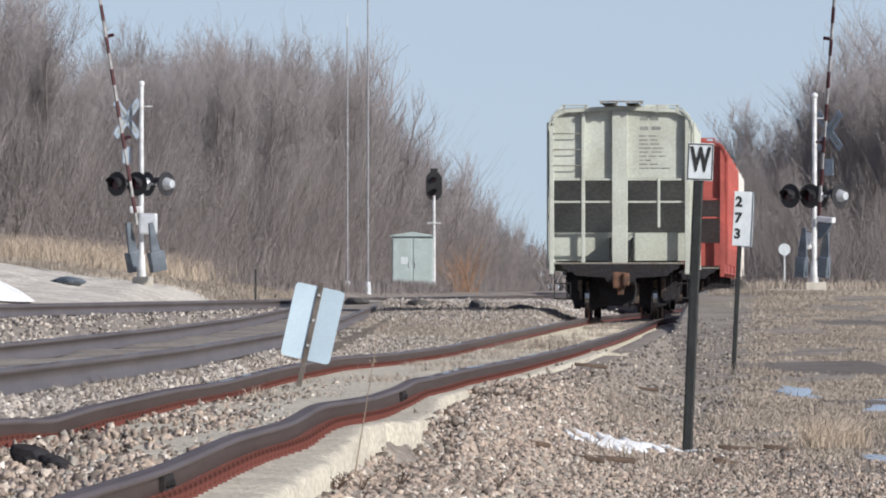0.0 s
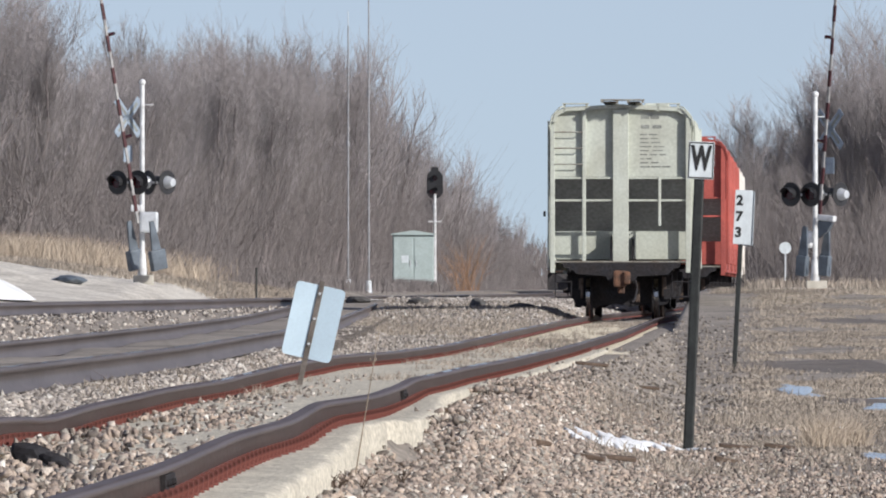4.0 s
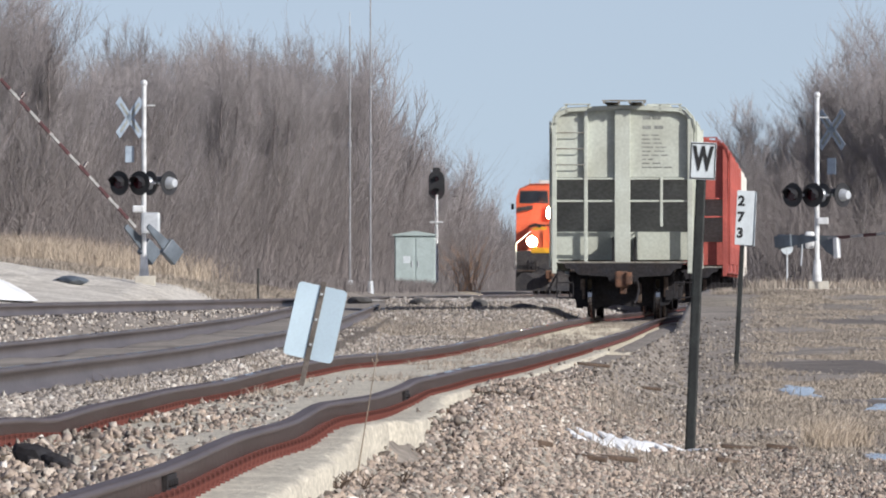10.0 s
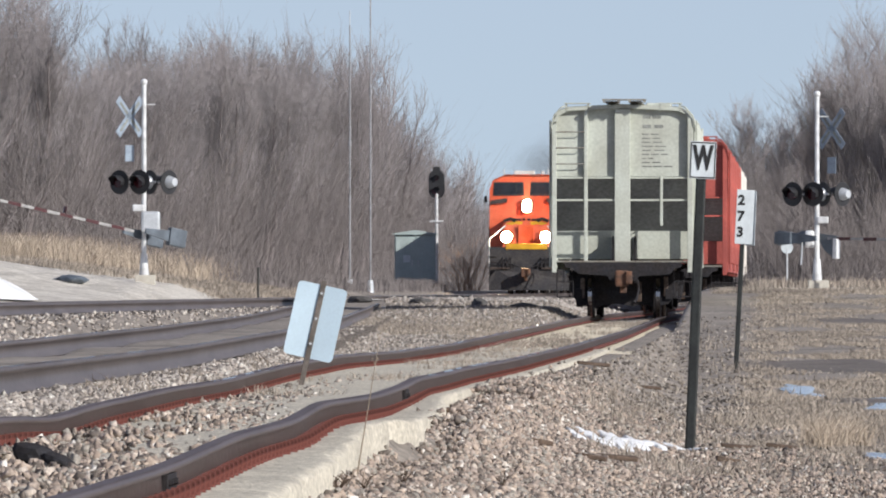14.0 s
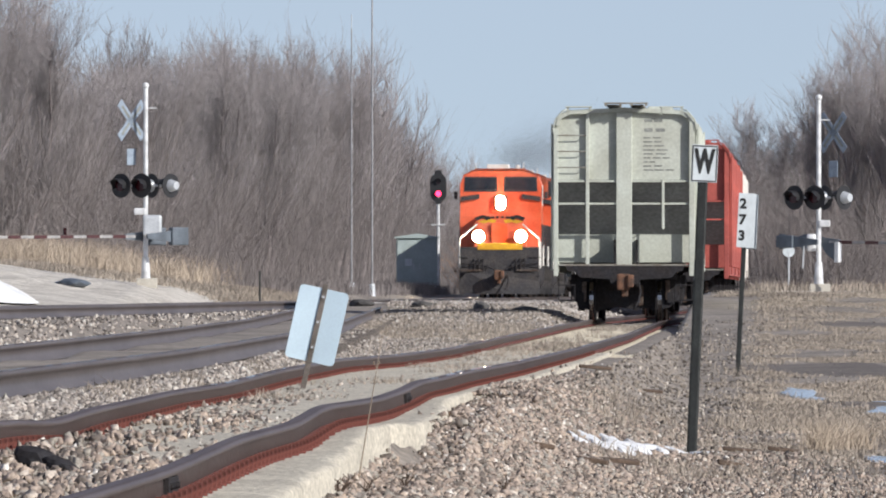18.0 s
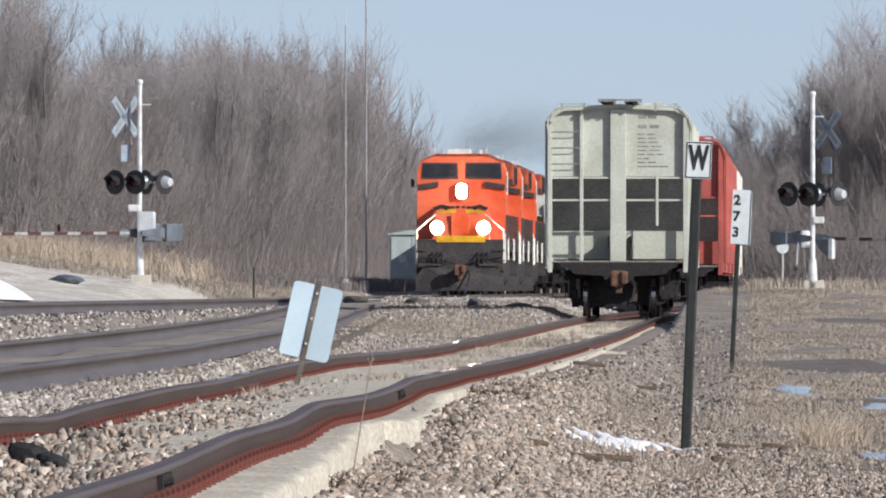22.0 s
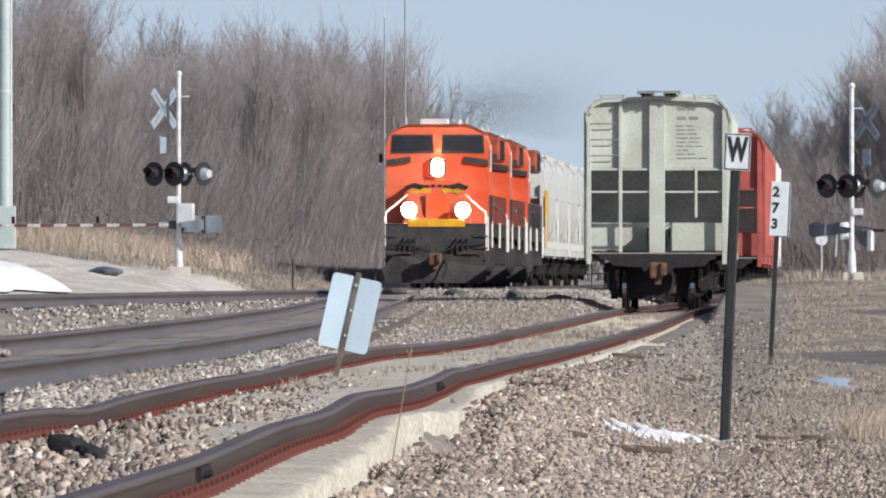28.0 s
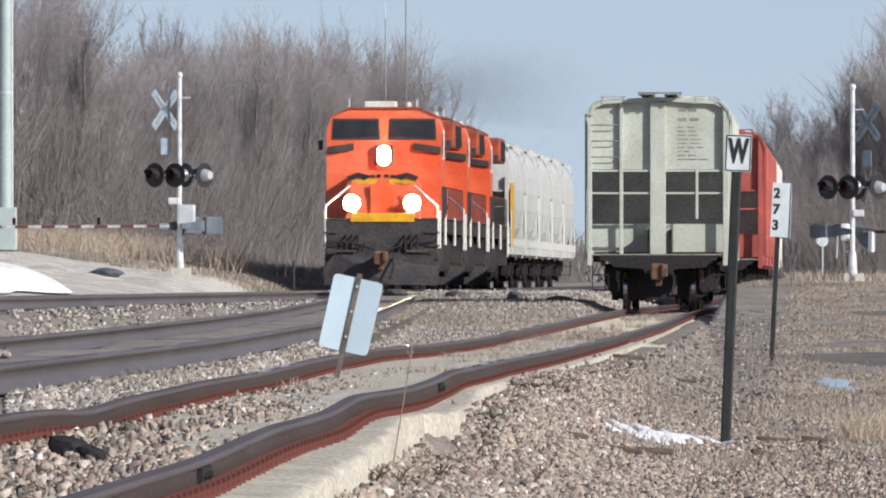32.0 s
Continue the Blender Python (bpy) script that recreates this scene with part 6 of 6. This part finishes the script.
stones("ballast", 12000, 110, 380, lambda y: np.maximum(main_x(y) - 1.9, -0.032 * y), lambda y: mid_x(y) - half - 0.1, M_STONE_GREY, "loose grey ballast along the main line", 4, keep=lambda x, y, r: in_view(x, y), size=(0.02, 0.04))
stones("field_gravel", 2200, 110, 345, lambda y: sid_x(y) + 2.6, lambda y: np.minimum(0.034 * y, 12.5), M_DIRT_STONE, "scattered gravel in the turf", 6, keep=lambda x, y, r: in_view(x, y), size=(0.01, 0.025))
stones("ballast", 4500, 118, 300, lambda y: sid_x(y) + 1.30, lambda y: sid_x(y) + 3.2, M_DIRT_STONE, "ballast on the far shoulder", 7, size=(0.012, 0.026))
stones("ballast", 16000, 290, 420, lambda y: mid_x(y) + 0.9, lambda y: sid_x(y) - 0.9, M_STONE_GREY, "grey gravel at the crossing", 8, size=(0.02, 0.042))
stones("ballast", 7000, 60, 200, lambda y: sid_x(y) + half + 0.1, lambda y: sid_x(y) + 1.4, M_STONE, "few loose stones on the tie ends", 5, keep=lambda x, y, r: in_view(x, y) & (r.uniform(0, 1, len(x)) < 0.15 * np.exp(-((y - 91.0) / 1.8) ** 2) + 0.9 * np.exp(-((y - 118) / 2.5) ** 2) + 0.015 * (y > 84)), lift=0.6, rise=0.045)

for y0, y1, n in ((110.0, 112.5, 350), (116.5, 121.0, 600)):
    stones("ballast", n, y0, y1, lambda y: sid_x(y) + half + 0.08, lambda y: sid_x(y) + 1.42, M_STONE, "ballast heaped over the tie ends", int(y0), lift=0.6, rise=0.045)
for yj, fx, fz in ((58.7, 1, sid_dip_r), (97.0, 1, sid_dip_r)):
    bm = B()
    for s in (-1, 1):
        box(bm, s * 0.024 - 0.012, s * 0.024 + 0.012, -0.46, 0.46, -0.105, -0.035, 0.004)
        for k in (-0.35, -0.12, 0.12, 0.35):
            tube(bm, (s * 0.03, k, -0.07), (s * 0.046, k, -0.07), 0.014, sides=6)
    part("joint_bar", bm, M_BLACK, siding, "dark bolted joint bar", m=pose(float(sid_x(yj)) + fx * half, yj, float(fz(yj)), 0, 0, heading(sid_x, yj)))

ties()
tie_fines()
motions()
